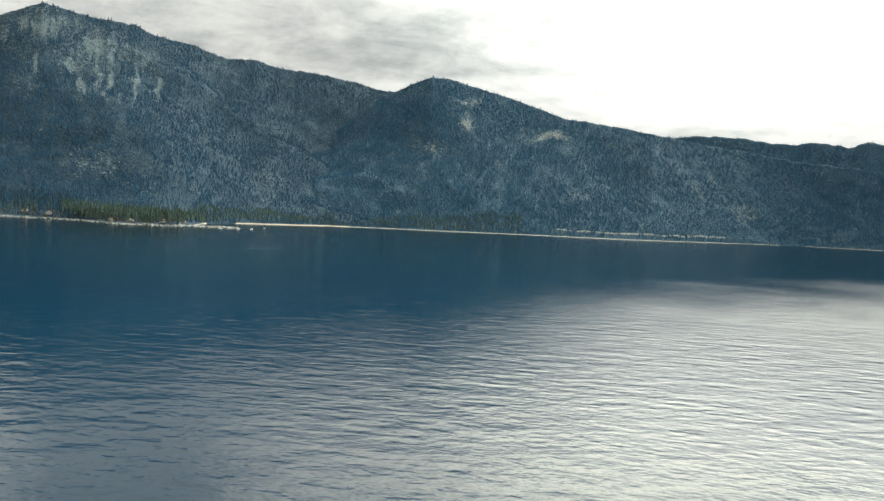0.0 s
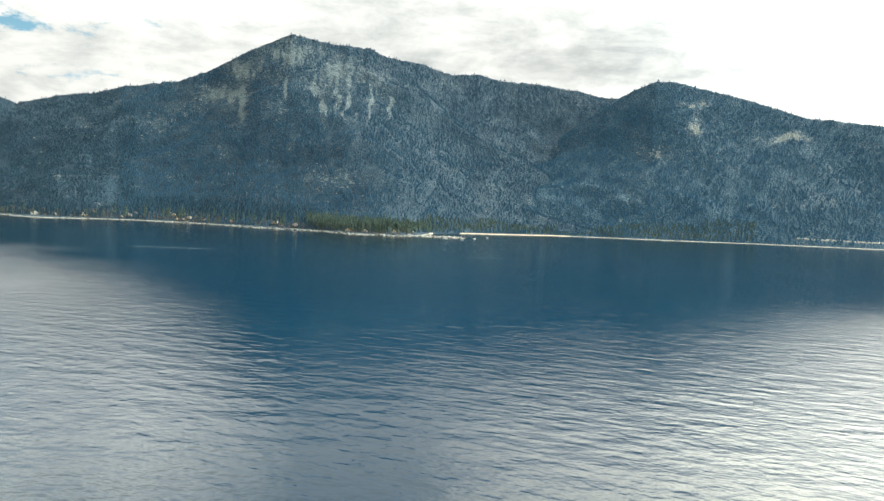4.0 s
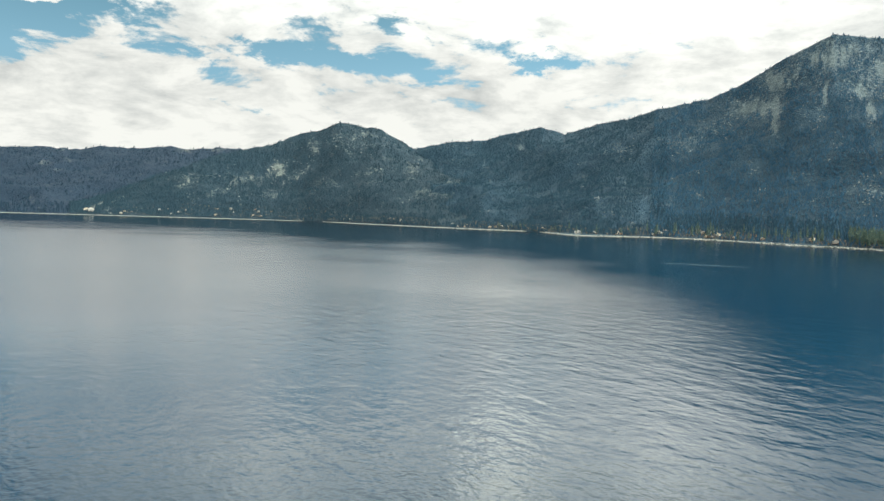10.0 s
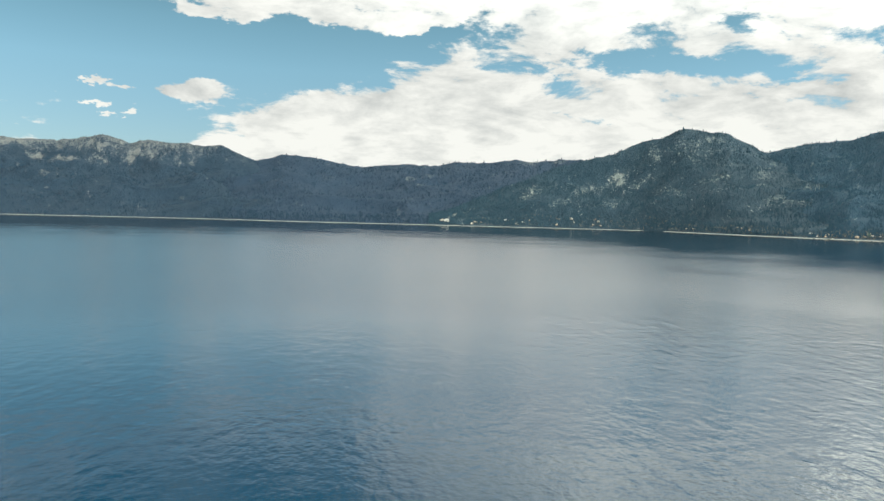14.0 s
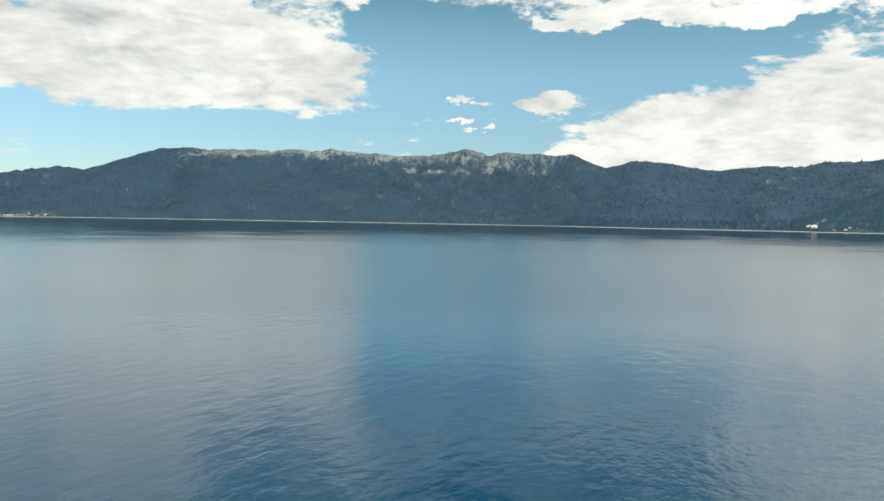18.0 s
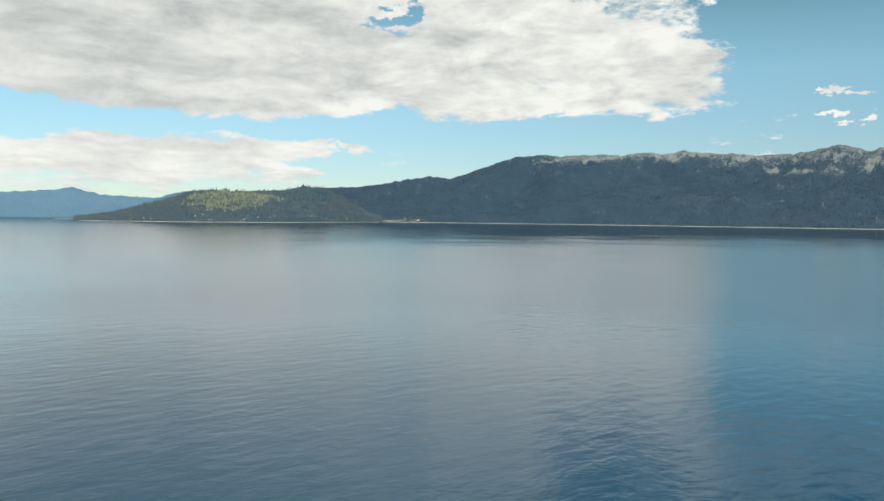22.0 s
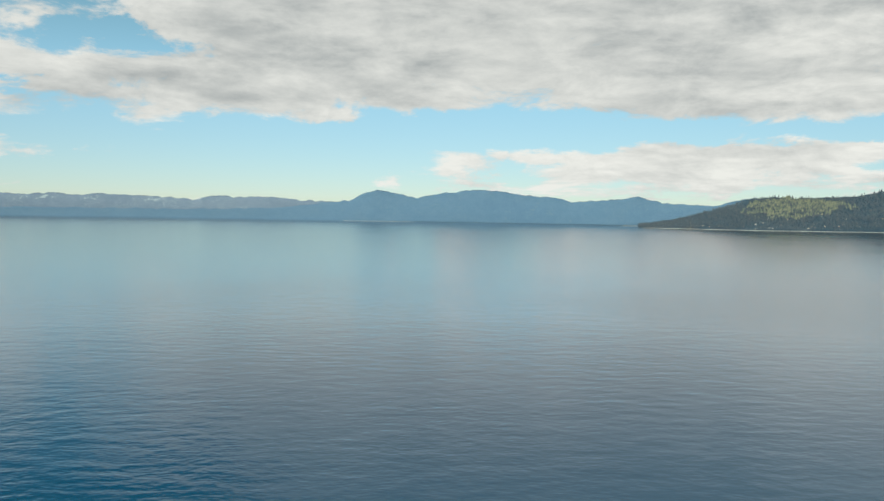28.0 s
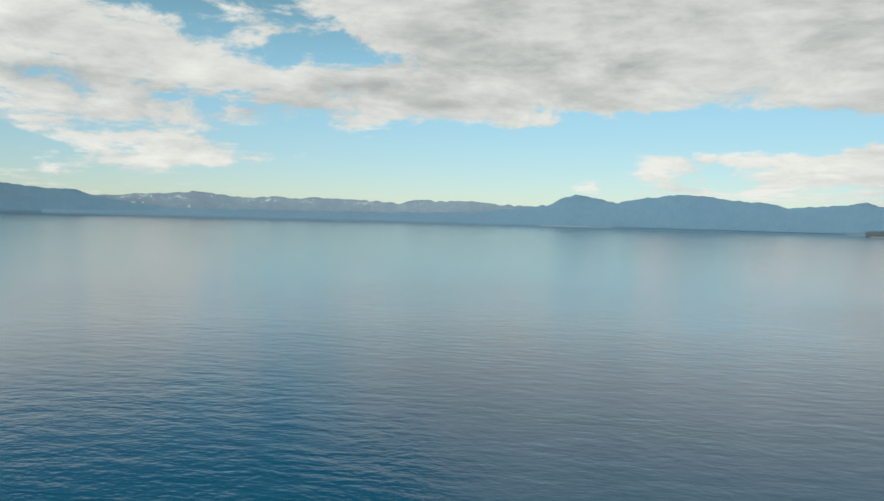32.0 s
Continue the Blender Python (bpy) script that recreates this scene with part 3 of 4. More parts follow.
class Mountain:
    """A mountainside that rises from its foot to a ridge: the skyline as (bearing, height angle), the distance of the ridge by bearing."""

    def __init__(self, ridge, far, foot=None, steep=1.35, relief=45.0, seed=1, lift=3.0):
        self.ridge, self.far, self.steep, self.relief, self.seed, self.lift = ridge, far, steep, relief, seed, lift
        self.foot = foot or (lambda az: sum(curve(SHORE, az + d) for d in np.linspace(-3, 3, 13)) / 13 + 45)
        self.a0, self.a1 = min(r[0] for r in ridge), max(r[0] for r in ridge)
        self.bare = []          # (bearing, height angle, half width, half height, strength)
        self.top_rock, self.top_zone = 0.0, (-90, 270)

    def point(self, az, s):
        """Place on the mountain: s is 0 at the foot and 1 on the ridge."""
        az, s = np.asarray(az, float), np.asarray(s, float)
        far = curve(self.far, az)
        el = curve(self.ridge, az) + (fbm(az * 2.6, az * 0 + self.seed, 3, self.seed) - 0.5) * 0.16
        top = EYE[2] + far * np.tan(np.radians(el))
        broad = sum(curve(self.ridge, np.clip(az + d, self.a0, self.a1)) for d in np.linspace(-3, 3, 13)) / 13
        mass = EYE[2] + far * np.tan(np.radians(broad))
        foot = np.minimum(self.foot(az), far - 60)
        r = foot + (far - foot) * s
        sc = np.clip(s, 0, 1)
        z = self.lift * np.minimum(sc * 40, 1) + (mass - self.lift) * (0.12 * sc + 0.88 * sc ** self.steep) + (top - mass) * sc ** 4
        # buttresses, gullies and lumps
        a = np.radians(az)
        px, py = -np.sin(a) * r, np.cos(a) * r
        spur = np.abs(fbm(px / 520 + self.seed, py / 520, 3, self.seed + 11) - 0.5) * 2
        lumps = fbm(px / 150, py / 150, 4, self.seed + 23) - 0.5
        ease = np.clip(sc * 5, 0, 1) * np.clip((1 - sc) * 4, 0, 1)
        z = z + ease * self.relief * ((0.3 - spur) * 1.8 + lumps * 0.7) * np.minimum(1, top / 300)
        z = np.maximum(z, np.minimum(sc * 300, 2.0) - 0.5)
        return np.stack([px, py, z], -1)

    def rock(self, az, p):
        """Where bare granite shows: 0 to 1."""
        r = np.hypot(p[..., 0], p[..., 1])
        el = np.degrees(np.arctan2(p[..., 2] - EYE[2], r))
        rough = fbm(az * 2.2, el * 2.2, 4, self.seed + 31)
        wa_ = az + (fbm(az * 0.8, el * 1.1, 3, self.seed + 51) - 0.5) * 1.1
        we_ = el + (fbm(az * 1.6, el * 0.9, 3, self.seed + 61) - 0.5) * 0.9
        out = np.clip((rough - 0.64) * 3.0, 0, 0.42)
        for a, e, wa, we, power in self.bare:
            d = ((wa_ - a) / wa) ** 2 + ((we_ - e) / we) ** 2
            out = np.maximum(out, 1.08 * power * np.exp(-d) * np.clip(0.2 + 1.3 * fbm(az * 4.5, el * 2.0, 4, self.seed + 41), 0, 1.1))
        if self.top_rock:
            ridge = curve(self.ridge, az)
            inside = np.clip((az - self.top_zone[0]) / 2.5, 0, 1) * np.clip((self.top_zone[1] - az) / 2.5, 0, 1)
            out = np.maximum(out, self.top_rock * inside * np.clip(1.25 - (ridge - el) / (0.15 + 1.1 * fbm(az * 0.9, az * 0, 3, self.seed) ** 1.5), 0, 1))
        return np.clip(out, 0, 1)

    def build(self, name, label, material, per_degree=9, rows=90):
        az = np.linspace(self.a1, self.a0, int((self.a1 - self.a0) * per_degree) + 2)
        s = np.concatenate([np.linspace(0, 1, rows) ** 0.9, [1.04, 1.09]])
        A, S = np.meshgrid(az, s)
        P = self.point(A, S)
        P[-2, :, 2] *= 0.8
        P[-1, :, 2] = -8.0
        P[0, :, 2] = -3.0
        ob = new(name, grid_mesh(name, P, material, self.rock(A, P)))
        return tagged(ob, label, "mountain", kind="structure")


def conifer_wood(name, label, hill, count, low, high, material, seed, s_range=(0.0, 1.0), az_range=None, sides=5, bare_limit=0.5, category="forest", blot=None):
    """A wood of conifers on a mountainside, each a stack of drooping tiers of branches."""
    g = np.random.default_rng(seed)
    a0, a1 = az_range or (hill.a0, hill.a1)
    az = g.uniform(a0, a1, count)
    s = s_range[0] + (s_range[1] - s_range[0]) * g.random(count) ** 0.9
    P = hill.point(az, s)
    rock = hill.rock(az, P)
    clearing = fbm(az * 1.1, s * 15, 5, seed + 3)
    keep = (rock + (g.random(count) - 0.5) * 0.45 < bare_limit) & (clearing + (g.random(count) - 0.5) * 0.30 > 0.40) & (P[:, 2] > 1.2)
    if blot:
        keep &= ((az - blot[0]) / blot[1]) ** 2 + ((s - blot[2]) / blot[3]) ** 2 + (fbm(az * 1.5, s * 9, 3, seed + 5) - 0.5) * 1.6 + g.random(count) * 0.4 < 1.1
    P = P[keep]
    h = g.uniform(low, high, len(P)) * (0.75 + 0.5 * g.random(len(P)))
    tri = trees_at(P, h, g, sides, 3, 0.25)
    return wood_object(name, label, tri, material, category)


def trees_at(P, h, g, sides=5, tiers=3, slim=0.20):
    """Triangles (n, 3, 3) of conifers of height h at places P."""
    n = len(P)
    parts = []
    turn = g.uniform(0, 6.28, n)
    lean = (g.random((n, 2)) - 0.5) * 0.06
    for k in range(tiers):
        lo = 0.10 + 0.27 * k + (g.random(n) - 0.5) * 0.08
        hi = lo + (0.46 if k < tiers - 1 else 0.36)
        hi = np.minimum(hi, 1.0) if k < tiers - 1 else np.ones(n)
        wid = h * slim * (1.0 - 0.28 * k) * (0.8 + 0.4 * g.random(n))
        apex = P + np.stack([lean[:, 0] * h, lean[:, 1] * h, hi * h], -1)
        ring = []
        for j in range(sides):
            a = turn + 6.2832 * j / sides + 0.6 * k
            rr = wid * (0.7 + 0.6 * g.random(n))
            ring.append(P + np.stack([np.cos(a) * rr, np.sin(a) * rr, (lo + (g.random(n) - 0.5) * 0.07) * h], -1))
        for j in range(sides):
            parts.append(np.stack([ring[j], ring[(j + 1) % sides], apex], 1))
    return np.stack(parts, 1)      # (n, tiers * sides, 3, 3)


def wood_mesh(name, tri, material):
    n, m = tri.shape[:2]
    v = tri.reshape(-1, 3)
    me = bpy.data.meshes.new(name)
    me.vertices.add(len(v))
    me.vertices.foreach_set("co", np.ascontiguousarray(v, dtype=np.float32).ravel())
    me.loops.add(len(v))
    me.loops.foreach_set("vertex_index", np.arange(len(v), dtype=np.int32))
    me.polygons.add(len(v) // 3)
    me.polygons.foreach_set("loop_start", np.arange(0, len(v), 3, dtype=np.int32))
    me.polygons.foreach_set("loop_total", np.full(len(v) // 3, 3, dtype=np.int32))
    me.update(calc_edges=True)
    me.materials.append(material)
    return me


def wood_object(name, label, tri, material, category="forest"):
    return tagged(new(name, wood_mesh(name, tri, material)), label, category, kind="stuff")


# --- the sheet of low land round the lake, and the lake
ring_az = np.linspace(-72, 288, 1441)
ring_s = np.linspace(0, 1, 24) ** 1.6
A, S = np.meshgrid(ring_az, ring_s)
r0 = curve(SHORE + [(-72, 4300), (288, 4650)], A) + (fbm(A * 1.7, A * 0 + 3.3, 4, 5) - 0.5) * 40
r = r0 - 12 + (4930 - r0 + 12) * S
z = -1.5 + np.minimum(r - r0 + 12, 70) * 0.06 + (fbm(A * 4, r * 0.02, 3, 9) - 0.5) * 1.2 * np.minimum(S * 20, 1)
ring = np.stack([-np.sin(np.radians(A)) * r, np.cos(np.radians(A)) * r, z], -1)
tagged(new("ground", grid_mesh("ground", ring[:, ::-1], HAZED_FLOOR, A * 0 + 0.25)), "low brushy land behind the pebbly lake shore", "ground", kind="structure")

wr = np.concatenate([[0], np.geomspace(20, 4935, 60)])
wa = np.linspace(0, 2 * math.pi, 181)
A, S = np.meshgrid(wa, wr)
lake = np.stack([np.cos(A) * S, np.sin(A) * S, A * 0], -1)
tagged(new("water", grid_mesh("water", lake[:, ::-1], WATER)), "deep blue lake water with light wind ripples", "lake", kind="structure")

# --- mountains, from the sunny side round to the left
granite = Mountain(
    ridge=[(65, 3.6), (62, 4.85), (59, 5.45), (57, 5.6), (55, 6.15), (52.9, 6.6), (51.2, 6.18), (48.9, 6.86), (46.5, 7.33), (44.7, 7.95),
           (43, 8.26), (41.4, 8.58), (39.1, 9.63), (37.3, 10.72), (36, 11.45), (35, 11.9), (34, 12.4), (32.5, 12.13), (31, 11.95), (28.4, 11.82),
           (27.4, 11.4), (26.3, 11.12), (24.8, 10.98), (22.5, 10.33), (20.5, 10.42), (19.1, 10.06), (16.3, 9.86), (14.7, 9.66), (13.1, 9.4),
           (12, 9.1), (10.7, 9.0), (8, 8.4), (4, 7.4), (0, 6.4)],
    far=[(65, 3500), (55, 3350), (44, 3100), (36, 2850), (30, 2850), (24, 3100), (16, 3300), (8, 3400), (0, 3500)],
    steep=1.45, relief=55, seed=3)
granite.bare = [(36.6, 10.2, 1.7, 1.2, 0.6), (35.2, 9.3, 1.4, 1.2, 0.5), (33.0, 11.6, 2.6, 0.6, 0.45), (29.5, 9.6, 1.7, 0.9, 0.5), (27.5, 9.0, 1.0, 1.2, 0.45), (41, 6.6, 1.6, 1.0, 0.4), (38.5, 7.3, 1.8, 0.9, 0.45),
                (34.0, 11.2, 3.0, 1.3, 0.85), (30.5, 10.0, 2.6, 1.4, 0.72), (37.2, 9.6, 1.4, 1.0, 0.85), (38.6, 8.0, 2.4, 0.8, 0.85),
                (37.3, 7.6, 0.35, 1.5, 1.1), (37.0, 6.6, 0.25, 0.8, 1.1), (34.4, 8.6, 0.22, 1.3, 1.0), (32.0, 9.0, 1.8, 0.9, 0.8),
                (30.6, 8.2, 0.24, 1.5, 1.1), (29.9, 7.6, 0.22, 1.5, 1.0), (28.4, 8.2, 0.2, 1.7, 1.1), (26.8, 8.0, 0.2, 1.5, 1.0),
                (27.6, 9.4, 1.4, 1.0, 0.65), (31.6, 7.6, 0.3, 1.2, 0.9), (23.0, 9.6, 1.8, 0.7, 0.5), (17.5, 8.9, 2.0, 0.6, 0.4),
                (42.6, 5.6, 2.0, 0.8, 0.5), (31.0, 2.4, 3.0, 0.7, 0.5), (19.0, 2.6, 1.4, 0.8, 0.55), (16.0, 1.3, 1.0, 0.5, 0.6),
                (54.2, 5.3, 0.5, 0.3, 0.9), (47.5, 5.2, 0.7, 0.3, 0.5), (29.6, 2.6, 0.25, 0.7, 0.8)]
granite.build("granite_mountain", "forested mountain with a pale granite summit and rockslide chutes", HAZED_FLOOR, 10, 110)

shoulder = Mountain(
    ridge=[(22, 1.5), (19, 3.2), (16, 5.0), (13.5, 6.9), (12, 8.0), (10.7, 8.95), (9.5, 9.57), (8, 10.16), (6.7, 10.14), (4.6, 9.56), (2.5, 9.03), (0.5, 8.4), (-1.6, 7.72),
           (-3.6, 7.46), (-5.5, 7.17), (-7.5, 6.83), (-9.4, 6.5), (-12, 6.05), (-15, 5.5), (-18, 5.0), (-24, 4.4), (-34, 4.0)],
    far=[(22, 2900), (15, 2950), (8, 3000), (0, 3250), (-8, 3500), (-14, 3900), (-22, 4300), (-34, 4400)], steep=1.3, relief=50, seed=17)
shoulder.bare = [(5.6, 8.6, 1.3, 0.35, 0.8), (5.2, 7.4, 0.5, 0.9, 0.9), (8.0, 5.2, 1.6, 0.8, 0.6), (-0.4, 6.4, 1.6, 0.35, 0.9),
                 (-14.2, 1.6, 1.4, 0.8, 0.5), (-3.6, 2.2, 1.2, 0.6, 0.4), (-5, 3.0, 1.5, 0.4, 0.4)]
shoulder.build("wooded_ridge", "dark forested ridge beside the granite mountain", HAZED_RIDGE_FLOOR, 9, 90)

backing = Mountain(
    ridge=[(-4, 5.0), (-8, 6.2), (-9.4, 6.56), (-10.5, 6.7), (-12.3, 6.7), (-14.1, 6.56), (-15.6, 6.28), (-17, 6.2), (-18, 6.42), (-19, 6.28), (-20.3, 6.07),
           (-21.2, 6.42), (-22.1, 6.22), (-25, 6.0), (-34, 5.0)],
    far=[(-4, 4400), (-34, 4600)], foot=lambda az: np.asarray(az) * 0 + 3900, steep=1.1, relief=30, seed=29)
backing.build("distant_ridge", "wooded ridge behind the nearer slopes, haze put into its colour", HAZED_RIDGE_FLOOR, 7, 50)

slides = Mountain(
    ridge=[(85, 0.2), (84, 0.35), (82.5, 1.0), (80, 2.1), (77.5, 3.1), (75.5, 3.9), (73.5, 4.4), (71.7, 4.85), (70, 5.67), (68.8, 5.85), (67.3, 6.56),
           (65.7, 6.28), (64.5, 6.18), (63.3, 5.56), (62, 4.9), (60, 4.3), (57, 3.4), (54, 2.4), (50, 1.2), (46, 0.2)],
    far=[(85, 3050), (80, 3200), (70, 3500), (62, 3500), (54, 3200), (46, 2900)], steep=1.2, relief=36, seed=41)
slides.bare = [(66.5, 5.2, 2.2, 0.9, 0.45), (62.0, 3.4, 1.0, 0.6, 0.5), (68.0, 2.2, 1.2, 0.5, 0.45), (75.5, 1.2, 1.4, 0.4, 0.5), (71.4, 3.2, 0.75, 0.7, 0.72), (71.2, 2.7, 1.3, 0.4, 0.66), (70.0, 2.9, 0.9, 0.3, 0.6), (73.7, 2.2, 1.6, 0.45, 0.72), (77.6, 1.9, 0.8, 0.6, 0.72), (69.4, 4.9, 0.5, 0.8, 0.6),
               (64.8, 3.0, 1.2, 0.5, 0.5), (59.0, 2.4, 1.0, 0.5, 0.8), (60.8, 1.6, 1.5, 0.5, 0.5), (65.6, 5.7, 1.4, 0.4, 0.6), (72.0, 1.4, 1.2, 0.4, 0.5),
               (83.4, 0.1, 0.5, 0.2, 1.0)]
slides.build("slide_hill", "wooded hill with pale boulder slides on its flanks", HAZED_HILL_FLOOR, 9, 80)

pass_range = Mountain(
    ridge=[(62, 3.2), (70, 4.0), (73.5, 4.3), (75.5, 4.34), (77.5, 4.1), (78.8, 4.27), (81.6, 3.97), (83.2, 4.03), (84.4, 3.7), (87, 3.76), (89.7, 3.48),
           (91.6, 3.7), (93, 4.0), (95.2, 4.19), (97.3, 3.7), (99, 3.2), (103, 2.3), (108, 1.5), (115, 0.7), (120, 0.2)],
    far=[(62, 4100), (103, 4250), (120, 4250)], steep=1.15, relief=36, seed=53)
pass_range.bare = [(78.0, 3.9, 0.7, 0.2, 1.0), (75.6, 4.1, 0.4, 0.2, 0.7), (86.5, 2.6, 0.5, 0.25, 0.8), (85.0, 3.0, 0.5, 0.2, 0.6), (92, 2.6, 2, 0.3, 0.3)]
pass_range.build("wooded_range", "long low wooded range across the bay", HAZED_HIGH_FLOOR, 7, 70)

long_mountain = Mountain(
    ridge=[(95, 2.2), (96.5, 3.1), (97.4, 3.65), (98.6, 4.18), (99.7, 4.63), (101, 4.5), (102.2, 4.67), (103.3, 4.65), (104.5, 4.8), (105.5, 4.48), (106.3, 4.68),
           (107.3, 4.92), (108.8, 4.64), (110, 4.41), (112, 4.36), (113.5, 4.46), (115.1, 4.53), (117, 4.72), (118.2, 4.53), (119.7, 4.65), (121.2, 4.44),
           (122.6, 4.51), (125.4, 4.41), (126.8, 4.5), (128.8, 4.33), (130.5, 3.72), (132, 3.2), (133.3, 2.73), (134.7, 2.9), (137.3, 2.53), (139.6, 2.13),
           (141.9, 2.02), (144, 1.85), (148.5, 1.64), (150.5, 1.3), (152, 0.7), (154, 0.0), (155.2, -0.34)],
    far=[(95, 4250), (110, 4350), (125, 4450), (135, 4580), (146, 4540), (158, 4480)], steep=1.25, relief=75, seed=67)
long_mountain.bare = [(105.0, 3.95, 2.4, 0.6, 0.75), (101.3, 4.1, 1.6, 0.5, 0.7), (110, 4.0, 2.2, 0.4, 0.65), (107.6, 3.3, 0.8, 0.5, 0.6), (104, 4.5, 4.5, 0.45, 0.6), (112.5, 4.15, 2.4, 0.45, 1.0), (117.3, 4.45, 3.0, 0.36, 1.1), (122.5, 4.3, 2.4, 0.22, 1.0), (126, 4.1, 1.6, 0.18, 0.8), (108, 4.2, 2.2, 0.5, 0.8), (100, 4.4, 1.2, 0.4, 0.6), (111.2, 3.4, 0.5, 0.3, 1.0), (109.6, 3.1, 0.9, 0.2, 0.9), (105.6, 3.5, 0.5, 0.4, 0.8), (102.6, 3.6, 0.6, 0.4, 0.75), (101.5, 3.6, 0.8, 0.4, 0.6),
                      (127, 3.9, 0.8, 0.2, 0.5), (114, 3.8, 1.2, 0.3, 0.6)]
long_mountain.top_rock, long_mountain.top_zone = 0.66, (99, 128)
long_mountain.build("long_mountain", "long mountain with a bare grey granite crest over forest", HAZED_CREST_FLOOR, 10, 90)

head_foot = [(160, 3350), (158.4, 3240), (156, 3120), (151, 2990), (146, 3080), (142, 3350), (139.5, 3700), (138, 3800)]
headland = Mountain(
    ridge=[(158.9, -0.38), (158.2, -0.3), (156.6, 0.0), (155, 0.47), (153.4, 0.94), (151.7, 1.56), (150.3, 1.74), (148.6, 1.64), (145.7, 1.66), (143.8, 2.1),
           (142.3, 1.98), (141.2, 1.4), (140, 0.7), (139, 0.0), (138.2, -0.25)],
    far=[(158.9, 3420), (155, 3400), (150, 3450), (143, 3600), (138.2, 3880)], foot=lambda az: curve(head_foot, az), steep=1.0, relief=22, seed=79)
headland.build("headland", "low wooded headland with houses among its pines", HAZED_HILL_FLOOR, 12, 50)

far_hills = Mountain(
    ridge=[(145, 0.6), (148, 1.3), (150, 1.62), (151.4, 1.63), (152.3, 1.47), (154, 1.12), (155.5, 1.17), (157.1, 1.24), (158.9, 1.67), (161.7, 1.38), (163.5, 1.25), (164.3, 1.47), (165.3, 1.56), (167.3, 1.75), (168.4, 1.93),
           (170.6, 2.06), (172.8, 1.74), (174.8, 1.38), (176.3, 1.72), (177.6, 1.94), (178.6, 1.62), (179.5, 1.15), (181.5, 0.9), (183, 0.7), (185, 0.46), (190, 0.32), (197, 0.26), (205, 0.22), (214, 0.2)],
    far=[(150, 4760), (214, 4800)], foot=lambda az: np.asarray(az) * 0 + 4640, steep=1.0, relief=18, seed=83)
far_hills.build("far_hills", "far rounded hills across the lake, haze blue in their colour", HAZED_WOOD, 6, 30)

snow_range = Mountain(
    ridge=[(178, 0.8), (180, 1.0), (183.4, 1.09), (185.2, 1.3), (186.4, 1.27), (187.5, 1.19), (188.9, 1.32), (190.3, 0.98), (191.9, 1.08), (193.5, 1.15), (196.3, 1.24),
           (197.4, 1.09), (199, 1.23), (201.2, 1.06), (202.7, 1.2), (204.5, 1.43), (206.2, 1.2), (208, 1.17), (209.6, 1.0), (212, 0.9), (218, 1.0)],
    far=[(178, 4880), (218, 4880)], foot=lambda az: np.asarray(az) * 0 + 4822, steep=0.9, relief=18, seed=97)
snow_range.bare = [(209.2, 0.75, 0.5, 0.12, 1.0), (207.6, 0.95, 0.9, 0.12, 1.0), (205.6, 1.0, 1.0, 0.1, 0.9), (208.2, 0.45, 0.6, 0.12, 1.0), (203.4, 1.2, 0.4, 0.08, 0.9),
                   (199.6, 0.95, 0.7, 0.1, 0.9), (196.6, 1.0, 0.6, 0.1, 0.7), (193, 0.9, 0.8, 0.1, 0.7), (188.8, 1.05, 0.4, 0.12, 0.6), (204.8, 0.4, 0.2, 0.2, 0.7)]
snow_range.build("far_range", "distant mountain range with snow patches, haze paling its colour", HAZED_SNOW, 6, 24)

west_hill = Mountain(
    ridge=[(203, 0.0), (206, 0.22), (208.5, 0.5), (209.8, 0.7), (210.9, 0.9), (212.2, 1.25), (214, 1.3), (217, 1.6), (222, 1.4), (240, 1.6), (270, 1.4), (300, 2.2), (322, 3.0), (327, 3.6)],
    far=[(203, 4800), (300, 4800), (327, 4500)], steep=1.0, relief=18, seed=101)
west_hill.build("western_hills", "far hills that close the lake, haze blue in their colour", HAZED_WOOD, 3, 20)

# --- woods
conifer_wood("mountain_forest", "dense dark conifer forest on the granite mountain", granite, 62000, 5, 9, HAZED_CONIFER, 1, sides=4, bare_limit=0.40, az_range=(0, 45))
conifer_wood("bay_side_forest", "dense dark conifer forest above the bay", granite, 28000, 5, 9, HAZED_BAY_CONIFER, 10, sides=4, bare_limit=0.40, az_range=(44, 65))
conifer_wood("ridge_forest", "dense dark conifer forest on the ridge", shoulder, 52000, 5.5, 10, HAZED_RIDGE_CONIFER, 2, sides=4, bare_limit=0.42)
conifer_wood("hill_forest", "dark conifer forest on the slide hill", slides, 22000, 6, 10, HAZED_HILL_CONIFER, 3, sides=4, bare_limit=0.45)
conifer_wood("range_forest", "far conifer forest on the low range", pass_range, 14000, 7, 12, HAZED_FAR_CONIFER, 4, sides=3)
conifer_wood("long_mountain_forest", "far conifer forest below the bare crest", long_mountain, 18000, 7, 12, HAZED_FAR_CONIFER, 5, sides=3, s_range=(0, 0.97))
conifer_wood("distant_ridge_forest", "far conifers along the distant ridge", backing, 5000, 7, 12, HAZED_RIDGE_CONIFER, 8, sides=3, s_range=(0.6, 1))
conifer_wood("headland_forest", "dark pine wood on the headland", headland, 10000, 6, 12, SHADED_HEAD_PINE, 6, sides=4)
# blot bounds the patch whose sunlight is painted into the needles
conifer_wood("sunny_headland_wood", "pines on the upper headland, sunlight in their yellow-green colour", headland, 6500, 7, 12, SUN_PAINTED_PINE, 9, s_range=(0.2, 1.0), az_range=(143, 154), sides=4, blot=(148.8, 3.2, 0.66, 0.32))



